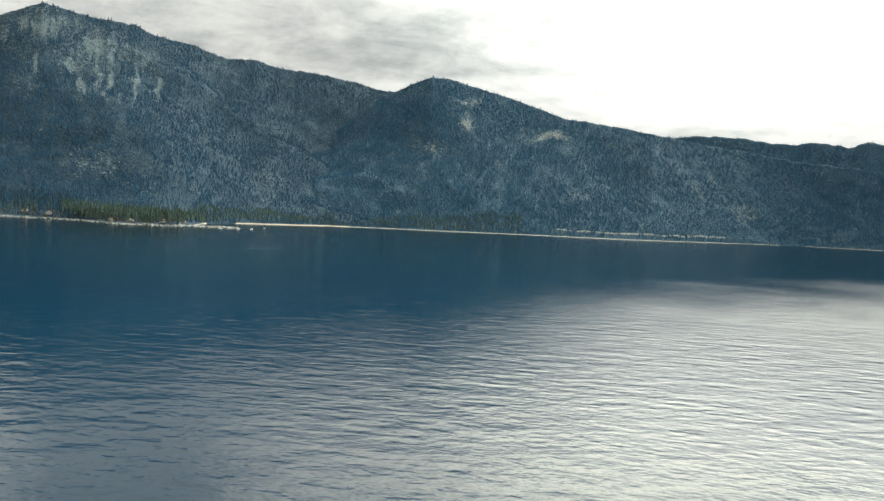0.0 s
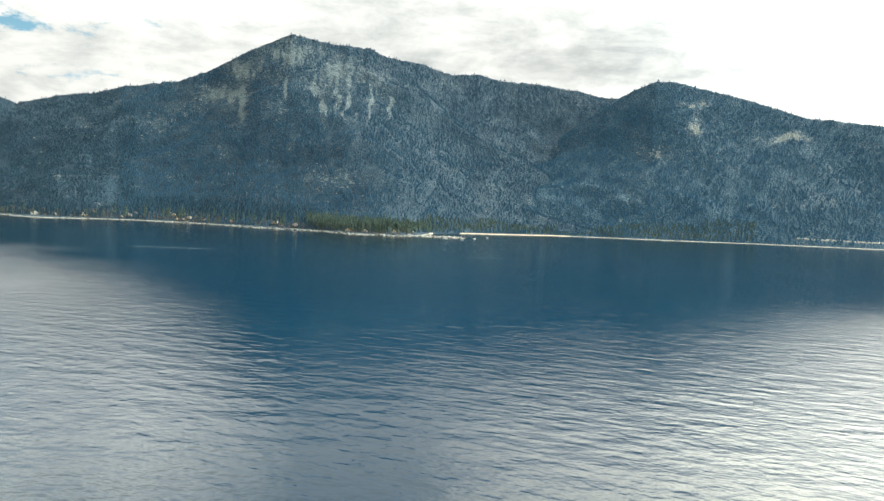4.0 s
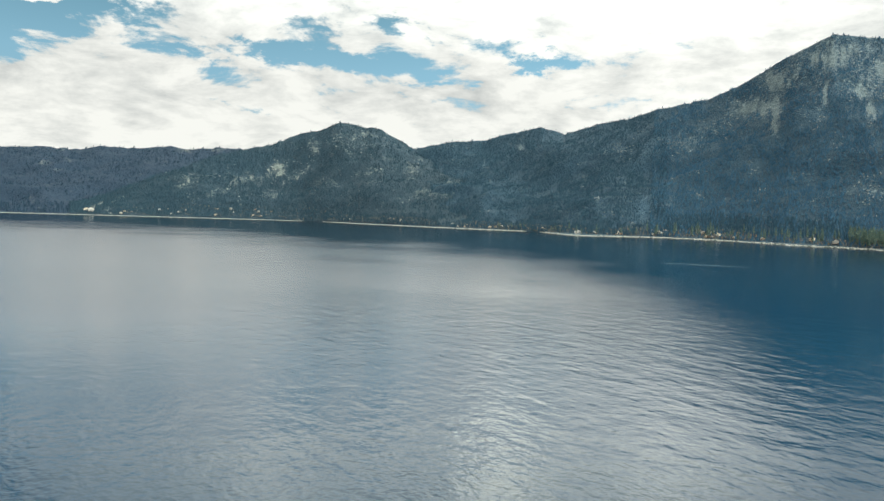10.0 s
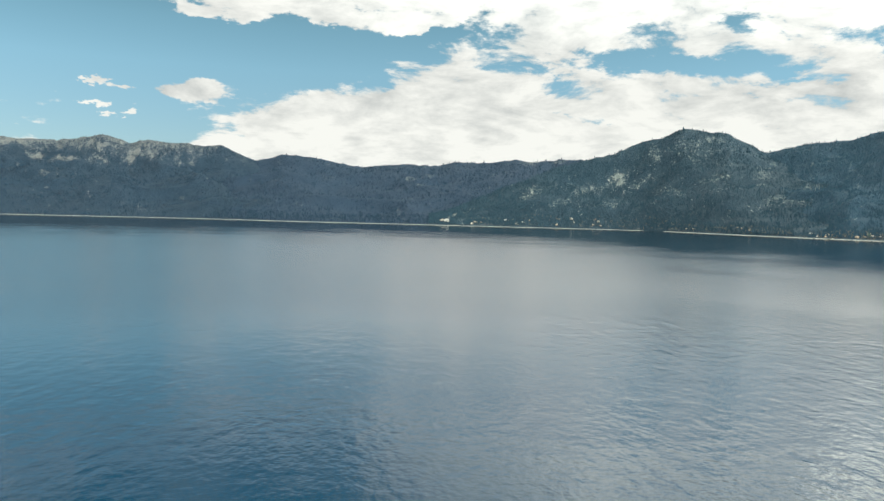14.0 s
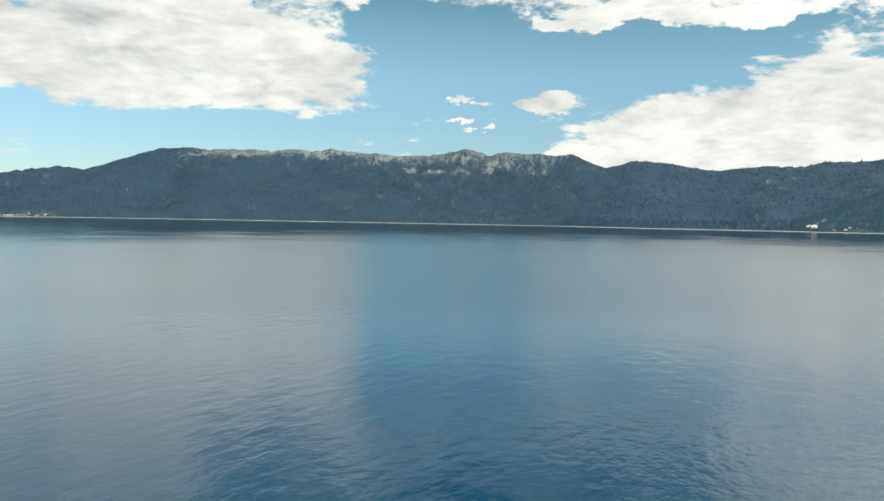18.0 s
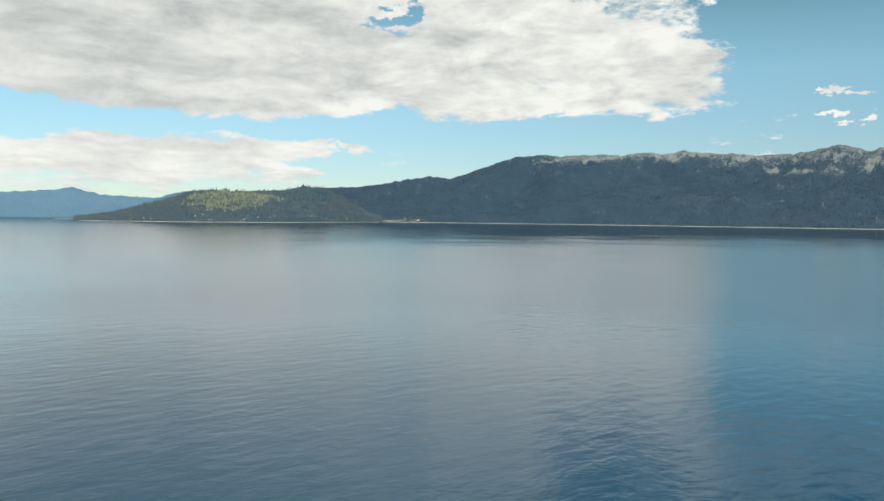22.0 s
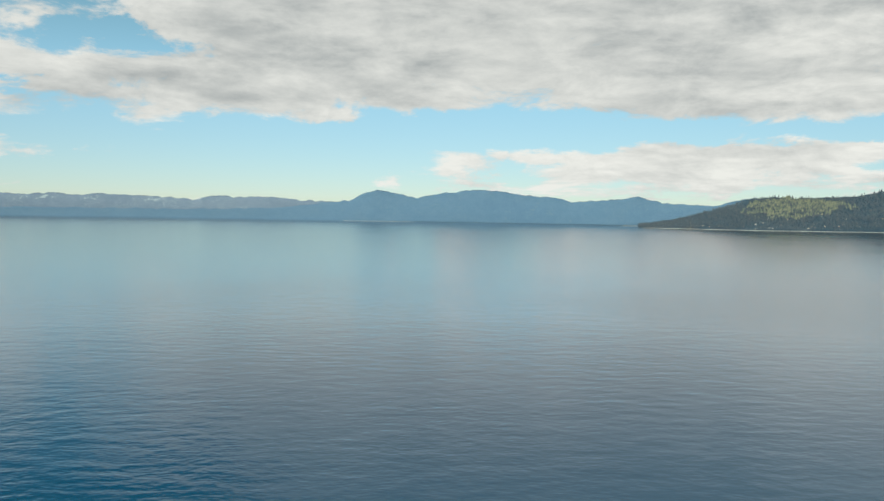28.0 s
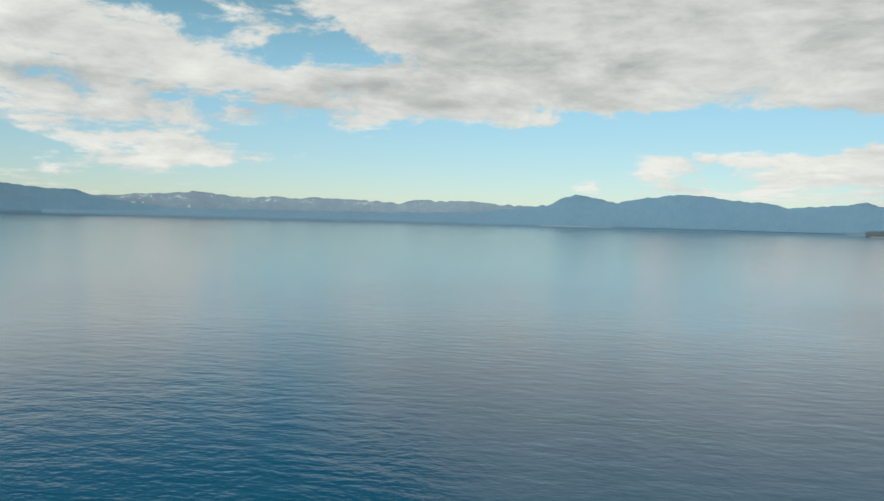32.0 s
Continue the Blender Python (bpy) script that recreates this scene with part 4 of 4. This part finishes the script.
def talus(name, label, hill, count, seed, low=1.2, high=3.0, s_range=(0.05, 0.96)):
    """Pale blocks of granite strewn in fields and chutes between the trees."""
    g = np.random.default_rng(seed)
    az = g.uniform(hill.a0, hill.a1, count * 6)
    s = g.uniform(*s_range, count * 6)
    P = hill.point(az, s)
    rock = hill.rock(az, P)
    field = fbm(az * 0.55, s * 7, 4, seed + 7)
    keep = (field * (rock > 0.03) + rock * 0.45 + (g.random(count * 6) - 0.5) * 0.10 > 0.66) & (g.random(count * 6) < 0.55)
    P = P[keep][:count]
    n = len(P)
    size = low + (high - low) * g.random(n) ** 2.2
    ends = [(1, 0, 0), (0, 1, 0), (-1, 0, 0), (0, -1, 0), (0, 0, 1), (0, 0, -1)]
    corner = [P + np.array(e) * (size * (0.7 + 0.6 * g.random(n)))[:, None] * np.array([1.0, 1.0, 0.8]) + (g.random((n, 3)) - 0.5) * (size * 0.7)[:, None] for e in ends]
    sides = []
    for j in range(4):
        sides.append(np.stack([corner[j], corner[(j + 1) % 4], corner[4]], 1))
        sides.append(np.stack([corner[(j + 1) % 4], corner[j], corner[5]], 1))
    return wood_object(name, label, np.stack(sides, 1), TALUS, "rocks")


talus("granite_talus", "pale granite blocks strewn over the mountainside", granite, 6000, 61)
talus("ridge_talus", "pale granite blocks strewn over the ridge", shoulder, 1800, 62, 1.2, 2.8)
talus("hill_talus", "pale boulder slides on the wooded hill", slides, 2200, 63)

# ---------------------------------------------------------------- the shore
def plain_paint(name, colour, rough=0.6, metal=0.0):
    m, n, p = surface(name, rough)
    at = n.node("ShaderNodeNewGeometry").outputs["Position"]
    worn = n.math("MULTIPLY", n.step(n.noise(at, 0.9, 5.0, 0.65), 0.4, 0.7), 0.3)
    n.put(p.inputs["Base Color"], n.mix(worn, colour, tuple(c * 0.72 for c in colour)))
    p.inputs["Metallic"].default_value = metal
    return m


ribbon("pebble_shore", -34, 160, lambda a: shore(a) - 9, lambda a: shore(a) + 9, -0.6, 1.45, GRANITE, "narrow pale pebble and granite shore along the lake", "shore")
ribbon("sand_beach", 13.4, 23.6, lambda a: shore(a) - 12, lambda a: shore(a) + 8, -0.6, 2.1, SAND, "narrow pale sand beach below pine woods", "beach", 0.05, 0.3)
ribbon("headland_shore", 138.4, 158.6, lambda a: curve(head_foot, a) - 16, lambda a: curve(head_foot, a) + 6, -0.6, 1.6, GRANITE, "pale rocky edge of the headland", "shore")

# a glint on the water off the far shore, built as a pale strip
ribbon("far_shore_glint", 158, 180, lambda a: a * 0 + 4560, lambda a: a * 0 + 4640, -0.4, 1.6, GRANITE, "thin pale strip in place of the glint along the far shore", "shore", 0.2)

# a road cut along the foot of the wooded ridge
A, S = np.meshgrid(np.linspace(-1.5, -13, 240), np.array([0.040, 0.044, 0.047, 0.050]))
P = shoulder.point(A, S + 0.012 * fbm(A * 0.6, A * 0, 3, 91))
P[..., 2] += np.array([0.2, 2.2, 2.4, 0.5])[:, None]
tagged(new("lakeside_road", grid_mesh("lakeside_road", P, GRANITE)), "pale road cut along the foot of the wooded ridge", "road", kind="structure")


def at_bearing(az, r, z=0.0):
    a = radians(az)
    return Vector((-math.sin(a) * r, math.cos(a) * r, z))


def lump(bm, size, seed, squash=0.7):
    """One weathered boulder, an icosphere pushed about."""
    made = bmesh.ops.create_icosphere(bm, subdivisions=2, radius=size)["verts"]
    for v in made:
        d = noise.noise(v.co * (1.1 / size) + Vector((seed * 3.7, seed, 0))) * 0.45 + noise.noise(v.co * (2.6 / size) + Vector((seed, 0, 2))) * 0.18
        v.co *= 1 + d
        v.co.z *= squash
    return made


boulder_meshes = []
for k in range(5):
    bm = bmesh.new()
    lump(bm, 1.0, k + 1, 0.62 + 0.08 * k)
    me = bpy.data.meshes.new("boulder")
    bm.to_mesh(me)
    bm.free()
    me.materials.append(GRANITE)
    boulder_meshes.append(me)

g = random.Random(5)
# big boulders at the wooded point and along the near shore
spots = [(g.uniform(21.3, 25.5), g.uniform(-16, 4)) for _ in range(70)] + [(g.uniform(25.5, 41), g.uniform(-8, 8)) for _ in range(130)] + \
        [(g.uniform(41, 60), g.uniform(-5, 8)) for _ in range(60)]
for az, out in spots:
    base = 1262.0 if az < 24.6 else float(shore(az))
    size = g.uniform(0.9, 2.6) * (1.3 if g.random() < 0.15 else 1)
    ob = new("boulder", g.choice(boulder_meshes))
    ob.matrix_basis = Matrix.Translation(at_bearing(az, base + out, 0.1 * size + (0.5 if out > 0 else 0.0))) @ pose(0, 0, 0, 0, 0, g.uniform(0, 360)) @ Matrix.Diagonal((size * 1.4, size, size, 1))
    tagged(ob, "pale weathered granite boulder at the water's edge", "boulder", "boulders along the shore")

# a spit of broken rock that runs out from the wooded point
A, S = np.meshgrid(np.linspace(25.2, 21.0, 90), np.linspace(0, 1, 7))
R = 1246 + 30 * S + (fbm(A * 3, A * 0, 3, 12) - 0.5) * 16
Z = (np.sin(S * math.pi) * 2.6 - 0.6) * (0.45 + 1.1 * fbm(A * 6, S * 4, 3, 13)) * np.clip((A - 20.8) * 1.2, 0.2, 1)
tagged(new("rock_spit", grid_mesh("rock_spit", np.stack([-np.sin(np.radians(A)) * R, np.cos(np.radians(A)) * R, Z], -1), GRANITE)),
       "low spit of broken pale rock in the lake", "rock spit", kind="structure")

# ---------------------------------------------------------------- pines
def part(name, bm, material, parent, label=""):
    me = bpy.data.meshes.new(name)
    bm.to_mesh(me)
    bm.free()
    me.materials.append(material)
    ob = new(name, me)
    ob.parent = parent
    return tagged(ob, label)


def pine_tree(seed, height, reach, material):
    """A tall pine: a tapered trunk, limbs and a ragged crown of drooping sprays."""
    g = random.Random(seed)
    tree = new("pine_tree")
    bm = bmesh.new()
    rings = []
    for k in range(5):
        f = k / 4
        rad = 0.42 * (1 - 0.88 * f)
        rings.append([bm.verts.new((math.cos(a) * rad + 0.12 * math.sin(f * 3 + seed), math.sin(a) * rad, f * height * 0.96)) for a in [j * 1.0472 for j in range(6)]])
    for lo, hi in zip(rings, rings[1:]):
        for j in range(6):
            bm.faces.new((lo[j], lo[(j + 1) % 6], hi[(j + 1) % 6], hi[j]))
    for k in range(8):
        f = g.uniform(0.25, 0.8)
        a = g.uniform(0, 6.28)
        l = reach * (1 - f) * 1.1
        z = f * height
        s = bm.verts.new((0, 0, z)), bm.verts.new((0, 0, z + 0.25)), bm.verts.new((math.cos(a) * l, math.sin(a) * l, z + 0.3))
        bm.faces.new(s)
    part("trunk", bm, BARK, tree, "straight reddish brown trunk")
    bm = bmesh.new()
    low = g.uniform(0.16, 0.30)
    for k in range(46):
        f = low + (1 - low) * (k / 46) ** 0.95
        wide = reach * (1 - ((f - low) / (1 - low)) ** 1.25) * g.uniform(0.6, 1.1) + 0.25
        a = k * 2.399 + g.uniform(-0.4, 0.4)
        z = f * height
        tip = Vector((math.cos(a) * wide, math.sin(a) * wide, z - wide * g.uniform(0.05, 0.4)))
        side = Vector((-math.sin(a), math.cos(a), 0)) * (0.35 * wide + 0.35)
        top = Vector((0, 0, z + 0.10 * height))
        mid = tip * 0.55 + Vector((0, 0, z * 0.45 + 0.25))
        vs = [bm.verts.new(p) for p in (top, mid + side, tip, mid - side, Vector((0, 0, z - 0.2)))]
        for i, j, l in ((0, 1, 2), (0, 2, 3), (4, 2, 1), (4, 3, 2)):
            bm.faces.new((vs[i], vs[j], vs[l]))
    part("crown", bm, material, tree, "ragged crown of green needles")
    return tree


pines = [pine_tree(k, h, w, SHORE_PINE) for k, (h, w) in enumerate(((19, 2.9), (22, 3.2), (16, 2.7), (24, 3.3), (20, 2.6), (14, 2.4)))]
for tree in pines:
    tagged(tree, "tall green pine in the wood behind the shore", "tree", "pines along the near shore")
g = random.Random(21)
stands = [(pines[k], None) for k in range(len(pines))] + [(None, k) for k in range(214)]
for first, _ in stands:
    u = g.random()
    if u < 0.62:
        az, deep = g.uniform(24.8, 31.8), g.uniform(8, 75)
    elif u < 0.86:
        az, deep = g.uniform(31.8, 42), g.uniform(14, 70)
    else:
        az, deep = g.uniform(42, 57), g.uniform(12, 45)
    r = float(shore(az)) + deep
    m = pose(*at_bearing(az, r, float(granite.point(az, max(0.004, deep / 1500))[2]) - 0.3), 0, 0, g.uniform(0, 360))
    if first:
        first.matrix_basis = m
    else:
        src = g.choice(pines)
        tree = copy_thing(src, m)
        s = g.uniform(0.72, 1.08)
        tree.scale = (s * g.uniform(0.9, 1.15), s * g.uniform(0.9, 1.15), s)


def shore_wood(name, label, hill, count, az0, az1, deep0, deep1, low, high, material, seed, foot=shore):
    """A belt of trees behind the water's edge."""
    gg = np.random.default_rng(seed)
    az = gg.uniform(az0, az1, count)
    deep = gg.uniform(deep0, deep1, count)
    f = foot(az)
    s = deep / (curve(hill.far, az) - f)
    P = hill.point(az, s)
    return wood_object(name, label, trees_at(P, gg.uniform(low, high, count), gg, 5, 4, 0.16), material)


shore_wood("shore_pine_wood", "belt of green pines behind the near shore", granite, 900, 23.5, 32.5, 25, 130, 8, 15, SHORE_PINE, 31)
shore_wood("inner_shore_wood", "dark pines behind the cabins of the near shore", granite, 1100, 31.5, 44, 45, 190, 7, 12, HAZED_BAY_CONIFER, 41)
shore_wood("beach_wood", "belt of pines behind the beach", shoulder, 900, 1, 14.5, 12, 110, 7, 12, SHORE_PINE, 32)
shore_wood("beach_end_wood", "pines above the sand beach", granite, 500, 14.5, 24, 14, 110, 7, 12, SHORE_PINE, 36)
shore_wood("bay_wood", "belt of dark pines along the bay", granite, 900, 43, 60, 14, 110, 6, 11, HAZED_BAY_CONIFER, 33)
shore_wood("hill_foot_wood", "belt of pines at the foot of the slide hill", slides, 1000, 60, 83, 12, 130, 7, 13, HAZED_HILL_CONIFER, 34)
shore_wood("far_shore_wood", "belt of pines along the far shore", pass_range, 900, 83, 101, 10, 140, 7, 13, HAZED_FAR_CONIFER, 35)


shore_wood("dry_shore_brush", "dry brown brush and leafless trees along the bay shore", granite, 1500, 38, 60, 8, 90, 2.5, 6, DRY_BRUSH, 37)
shore_wood("dry_hill_brush", "dry brown brush at the foot of the slide hill", slides, 700, 60, 82, 8, 90, 2.5, 6, DRY_BRUSH, 38)
shore_wood("dry_point_brush", "dry brown brush among the pines of the point", granite, 350, 24.5, 36, 6, 40, 2, 4.5, DRY_BRUSH, 39)
shore_wood("village_trees", "trees round the far village, sunlight in their yellow-green colour", long_mountain, 260, 134.8, 140.4, 14, 110, 4, 8, SUN_PAINTED_PINE, 40)

# ---------------------------------------------------------------- houses and boats
WALLS = [plain_paint("cream_siding", (0.44, 0.42, 0.37)), plain_paint("brown_siding", (0.28, 0.19, 0.13)), plain_paint("white_siding", (0.54, 0.55, 0.54)),
         plain_paint("tan_siding", (0.42, 0.36, 0.29))]
ROOFS = [plain_paint("tan_shingle", (0.38, 0.33, 0.27), 0.85), plain_paint("grey_shingle", (0.26, 0.27, 0.28), 0.85), plain_paint("pale_metal_roof", (0.40, 0.42, 0.43), 0.5)]
GLASS = plain_paint("window_glass", (0.03, 0.045, 0.055), 0.12)
DOOR = plain_paint("door_wood", (0.20, 0.11, 0.06), 0.6)
STONE = mottled("chimney_stone", (0.18, 0.17, 0.16), (0.36, 0.34, 0.32), 0.9)
WHITE = plain_paint("boat_white", (0.80, 0.80, 0.78), 0.3)
TRIM = plain_paint("boat_trim", (0.10, 0.16, 0.30), 0.4)
FOAM = mottled("wake_foam", (0.02, 0.06, 0.09), (0.08, 0.13, 0.165), 0.25, 0.9)


def box(bm, x0, x1, y0, y1, z0, z1, bevel=0.0):
    v = [bm.verts.new(p) for p in ((x0, y0, z0), (x1, y0, z0), (x1, y1, z0), (x0, y1, z0), (x0, y0, z1), (x1, y0, z1), (x1, y1, z1), (x0, y1, z1))]
    fs = [bm.faces.new([v[i] for i in f]) for f in ((3, 2, 1, 0), (4, 5, 6, 7), (0, 1, 5, 4), (1, 2, 6, 5), (2, 3, 7, 6), (3, 0, 4, 7))]
    if bevel:
        bmesh.ops.bevel(bm, geom=list({e for f in fs for e in f.edges}), offset=bevel, segments=1, affect="EDGES")


def house(w, d, h, wall, roof, storeys=1):
    """A lakeside house whose front looks along -y: walls with gables, an overhanging roof, windows, a door, a deck and a chimney."""
    top = new("house")
    bm = bmesh.new()
    rise = w * 0.26
    out = [(-w / 2, 0), (w / 2, 0), (w / 2, h), (0, h + rise), (-w / 2, h)]
    front = [bm.verts.new((x, -d / 2, z)) for x, z in out]
    back = [bm.verts.new((x, d / 2, z)) for x, z in out]
    bm.faces.new(front)
    bm.faces.new(back[::-1])
    for j in range(5):
        bm.faces.new((front[j], back[j], back[(j + 1) % 5], front[(j + 1) % 5]))
    part("wall", bm, wall, top)
    for side in (-1, 1):
        bm = bmesh.new()
        slab = []
        for y in (-d / 2 - 0.7, d / 2 + 0.7):
            for x, z in ((0, h + rise + 0.05), (side * (w / 2 + 0.7), h - 0.31), (side * (w / 2 + 0.7), h - 0.06), (0, h + rise + 0.32)):
                slab.append(bm.verts.new((x, y, z)))
        for f in ((0, 1, 2, 3), (7, 6, 5, 4), (0, 4, 5, 1), (1, 5, 6, 2), (2, 6, 7, 3), (3, 7, 4, 0)):
            bm.faces.new([slab[i] for i in f])
        part("roof", bm, roof, top, "sloping shingle roof")
    for k in range(storeys):
        z = 1.0 + 2.9 * k
        n = max(2, int(w / 3.2))
        for j in range(n):
            x = -w / 2 + w * (j + 0.5) / n
            if k == 0 and j == n // 2:
                continue
            bm = bmesh.new()
            box(bm, x - 0.75, x + 0.75, -d / 2 - 0.06, -d / 2 + 0.1, z, z + 1.4)
            pane = part("window", bm, GLASS, top, "dark glass window")
            bm = bmesh.new()
            box(bm, x - 0.9, x + 0.9, -d / 2 - 0.14, -d / 2 - 0.005, z - 0.16, z - 0.01)
            part("sill", bm, WHITE, pane)
    bm = bmesh.new()
    x = -w / 2 + w * (max(2, int(w / 3.2)) // 2 + 0.5) / max(2, int(w / 3.2))
    box(bm, x - 0.5, x + 0.5, -d / 2 - 0.07, -d / 2 + 0.1, 0.1, 2.2)
    part("door", bm, DOOR, top, "dark wooden door")
    bm = bmesh.new()
    box(bm, -w / 2, w / 2, -d / 2 - 2.4, -d / 2 - 0.15, -0.5, 0.08)
    part("deck", bm, DOOR, top, "timber deck")
    bm = bmesh.new()
    box(bm, w * 0.22, w * 0.22 + 0.9, 0.4, 1.3, h * 0.6, h + rise + 1.1, 0.05)
    part("chimney", bm, STONE, top, "stone chimney")
    return top


KINDS = [house(11, 9, 4.2, WALLS[3], ROOFS[0]), house(14, 10, 6.8, WALLS[0], ROOFS[1], 2), house(10, 8, 3.8, WALLS[1], ROOFS[2]),
         house(13, 9, 4.4, WALLS[2], ROOFS[0]), house(22, 13, 10.5, WALLS[2], ROOFS[1], 3), house(26, 11, 5.0, WALLS[0], ROOFS[0])]
SAY = ["tan timber house with a tan roof among pines", "cream two-storey lake house with a grey roof", "brown timber cabin with a pale metal roof",
       "white house with a tan shingle roof", "large white three-storey villa on the lake shore", "long low cream building with a tan roof"]
for ob, words in zip(KINDS, SAY):
    tagged(ob, words, "house", "houses round the lake")
used = set()


def put_house(kind, hill, az, deep, turn=0.0, size=1.0, foot=shore, up=0.0):
    f = float(foot(az))
    s = deep / (float(curve(hill.far, az)) - f)
    p = hill.point(az, s)
    m = pose(p[0], p[1], float(p[2]) + up - 0.2, 0, 0, az + turn)
    if kind in used:
        ob = copy_thing(KINDS[kind], m)
    else:
        used.add(kind)
        ob = KINDS[kind]
        ob.matrix_basis = m
    if size != 1.0:
        ob.scale = (size, size, size)
    return ob


# (kind, bearing, metres behind the water, turn)
NEAR = [(0, 29.45, 14, 12), (3, 28.3, 16, -10), (1, 26.3, 22, 8), (2, 24.9, 16, -15), (3, 33.2, 22, 5), (0, 34.6, 30, -20), (2, 37.6, 24, 12), (4, 50.0, 12, 10)]
for kind, az, deep, turn in NEAR:
    put_house(kind, granite, az, deep, turn, 0.55 if kind == 4 else 0.75)
g = random.Random(44)
# uneven clusters of cabins, half hidden in the trees: bearing, spread, how many
for hill, clusters in ((granite, ((41.0, 1.2, 9), (44.6, 0.9, 6), (47.3, 1.0, 8), (52.2, 0.6, 3), (55.8, 0.9, 6), (58.3, 0.7, 5))),
                       (slides, ((62.8, 0.9, 4), (66.2, 0.6, 3), (73.4, 0.8, 4), (75.3, 1.2, 7), (78.6, 1.3, 5), (81.6, 0.7, 3)))):
    for az, spread, count in clusters:
        for k in range(count):
            put_house(g.choice((0, 0, 2, 2, 1, 3)), hill, az + g.gauss(0, spread * 0.6), g.uniform(16, 70), g.uniform(-50, 50), g.uniform(0.42, 0.72))
put_house(4, slides, 83.7, 40, -8, 0.8)
put_house(5, slides, 84.0, 52, 10, 0.8)
# the village on the bay and the houses on the headland
for k in range(44):
    put_house(g.choice((0, 0, 1, 2, 3)), long_mountain, 137.3 + g.gauss(0, 1.5), g.uniform(10, 60), g.uniform(-40, 40), g.uniform(0.30, 0.48))
head_line = lambda a: curve(head_foot, a)
for k in range(46):
    az = g.uniform(140.6, 156.0)
    deep = g.uniform(8, 60) if k < 20 else g.uniform(60, 200)
    if az > 152.5:
        deep = min(deep, 40)
    put_house(g.choice((0, 0, 2, 2, 3)), headland, az, deep, g.uniform(-35, 35), g.uniform(0.26, 0.42), head_line)


def boat():
    """A small moored cabin boat."""
    top = new("motor_boat")
    bm = bmesh.new()
    rows = []
    for f, wide, keel, rim in ((0, 1.15, -0.25, 0.75), (0.3, 1.3, -0.35, 0.8), (0.65, 1.1, -0.3, 0.95), (0.9, 0.5, -0.1, 1.15), (1.0, 0.06, 0.3, 1.25)):
        x = f * 6.6 - 3.3
        rows.append([bm.verts.new(p) for p in ((x, -wide, rim), (x, -wide * 0.75, keel + 0.2), (x, 0, keel), (x, wide * 0.75, keel + 0.2), (x, wide, rim))])
    for a, b in zip(rows, rows[1:]):
        for j in range(4):
            bm.faces.new((a[j], a[j + 1], b[j + 1], b[j]))
        bm.faces.new((a[4], a[0], b[0], b[4]))
    bm.faces.new(rows[0])
    part("hull", bm, WHITE, top, "white fibreglass hull")
    bm = bmesh.new()
    box(bm, -0.6, 1.3, -0.8, 0.8, 0.8, 1.75, 0.12)
    cabin = part("cabin", bm, WHITE, top)
    bm = bmesh.new()
    box(bm, 1.31, 1.36, -0.65, 0.65, 1.2, 1.65)
    part("windscreen", bm, GLASS, cabin, "dark tinted windscreen")
    bm = bmesh.new()
    box(bm, -2.6, -0.6, -0.9, 0.9, 1.7, 1.8, 0.03)
    part("awning", bm, TRIM, top, "blue canvas awning")
    bm = bmesh.new()
    box(bm, -3.75, -3.3, -0.25, 0.25, -0.2, 1.1, 0.08)
    part("outboard_motor", bm, TRIM, top, "dark outboard motor")
    return tagged(top, "small white motor boat moored off the beach", "boat", "boats off the beach")


first_boat = boat()
g = random.Random(8)
for k, (az, r) in enumerate([(21.8, 1290), (21.2, 1150), (20.3, 1240), (19.4, 1360), (22.4, 1180)]):
    m = pose(*at_bearing(az, r, 0.0), 0, 0, g.uniform(0, 360))
    if k == 0:
        first_boat.matrix_basis = m
    else:
        copy_thing(first_boat, m).scale = (0.8, 0.8, 0.8)


def wake(az0, r0, az1, r1, wide, height, label):
    """A long low line of disturbed water left by a passing boat."""
    a, b = at_bearing(az0, r0), at_bearing(az1, r1)
    n = 60
    along = (b - a).normalized()
    side = Vector((-along.y, along.x, 0))
    bm = bmesh.new()
    last = None
    for k in range(n + 1):
        f = k / n
        c = a.lerp(b, f) + side * (noise.noise(Vector((f * 5, az0, r0))) * wide * 1.6)
        w = wide * (0.25 + 0.75 * math.sin(math.pi * min(1, f * 1.02)) ** 0.6) * (0.75 + 0.5 * noise.noise(Vector((f * 30, 1, az0))))
        row = [bm.verts.new(c + side * (w * u) + Vector((0, 0, z))) for u, z in ((-0.5, -0.05), (-0.15, height), (0.15, height), (0.5, -0.05))]
        if last:
            for j in range(3):
                bm.faces.new((last[j], last[j + 1], row[j + 1], row[j]))
        last = row
    me = bpy.data.meshes.new("boat_wake")
    bm.to_mesh(me)
    bm.free()
    me.materials.append(FOAM)
    return tagged(new("boat_wake", me), label, "wake", kind="stuff")


for w in [(44.3, 590, 38.2, 583, 2.2, 0.16), (20.9, 600, 17.8, 624, 1.4, 0.12), (126.2, 850, 119.5, 815, 2.4, 0.16), (136.5, 1080, 126.0, 880, 3.0, 0.12),
          (82.8, 752, 80.4, 748, 1.6, 0.12), (119, 815, 110, 800, 1.5, 0.10), (178.4, 2300, 158.6, 1650, 5, 0.2), (174.5, 1750, 158.4, 1277, 4, 0.16)]:
    wake(*w, "pale line of ruffled water left by a boat")
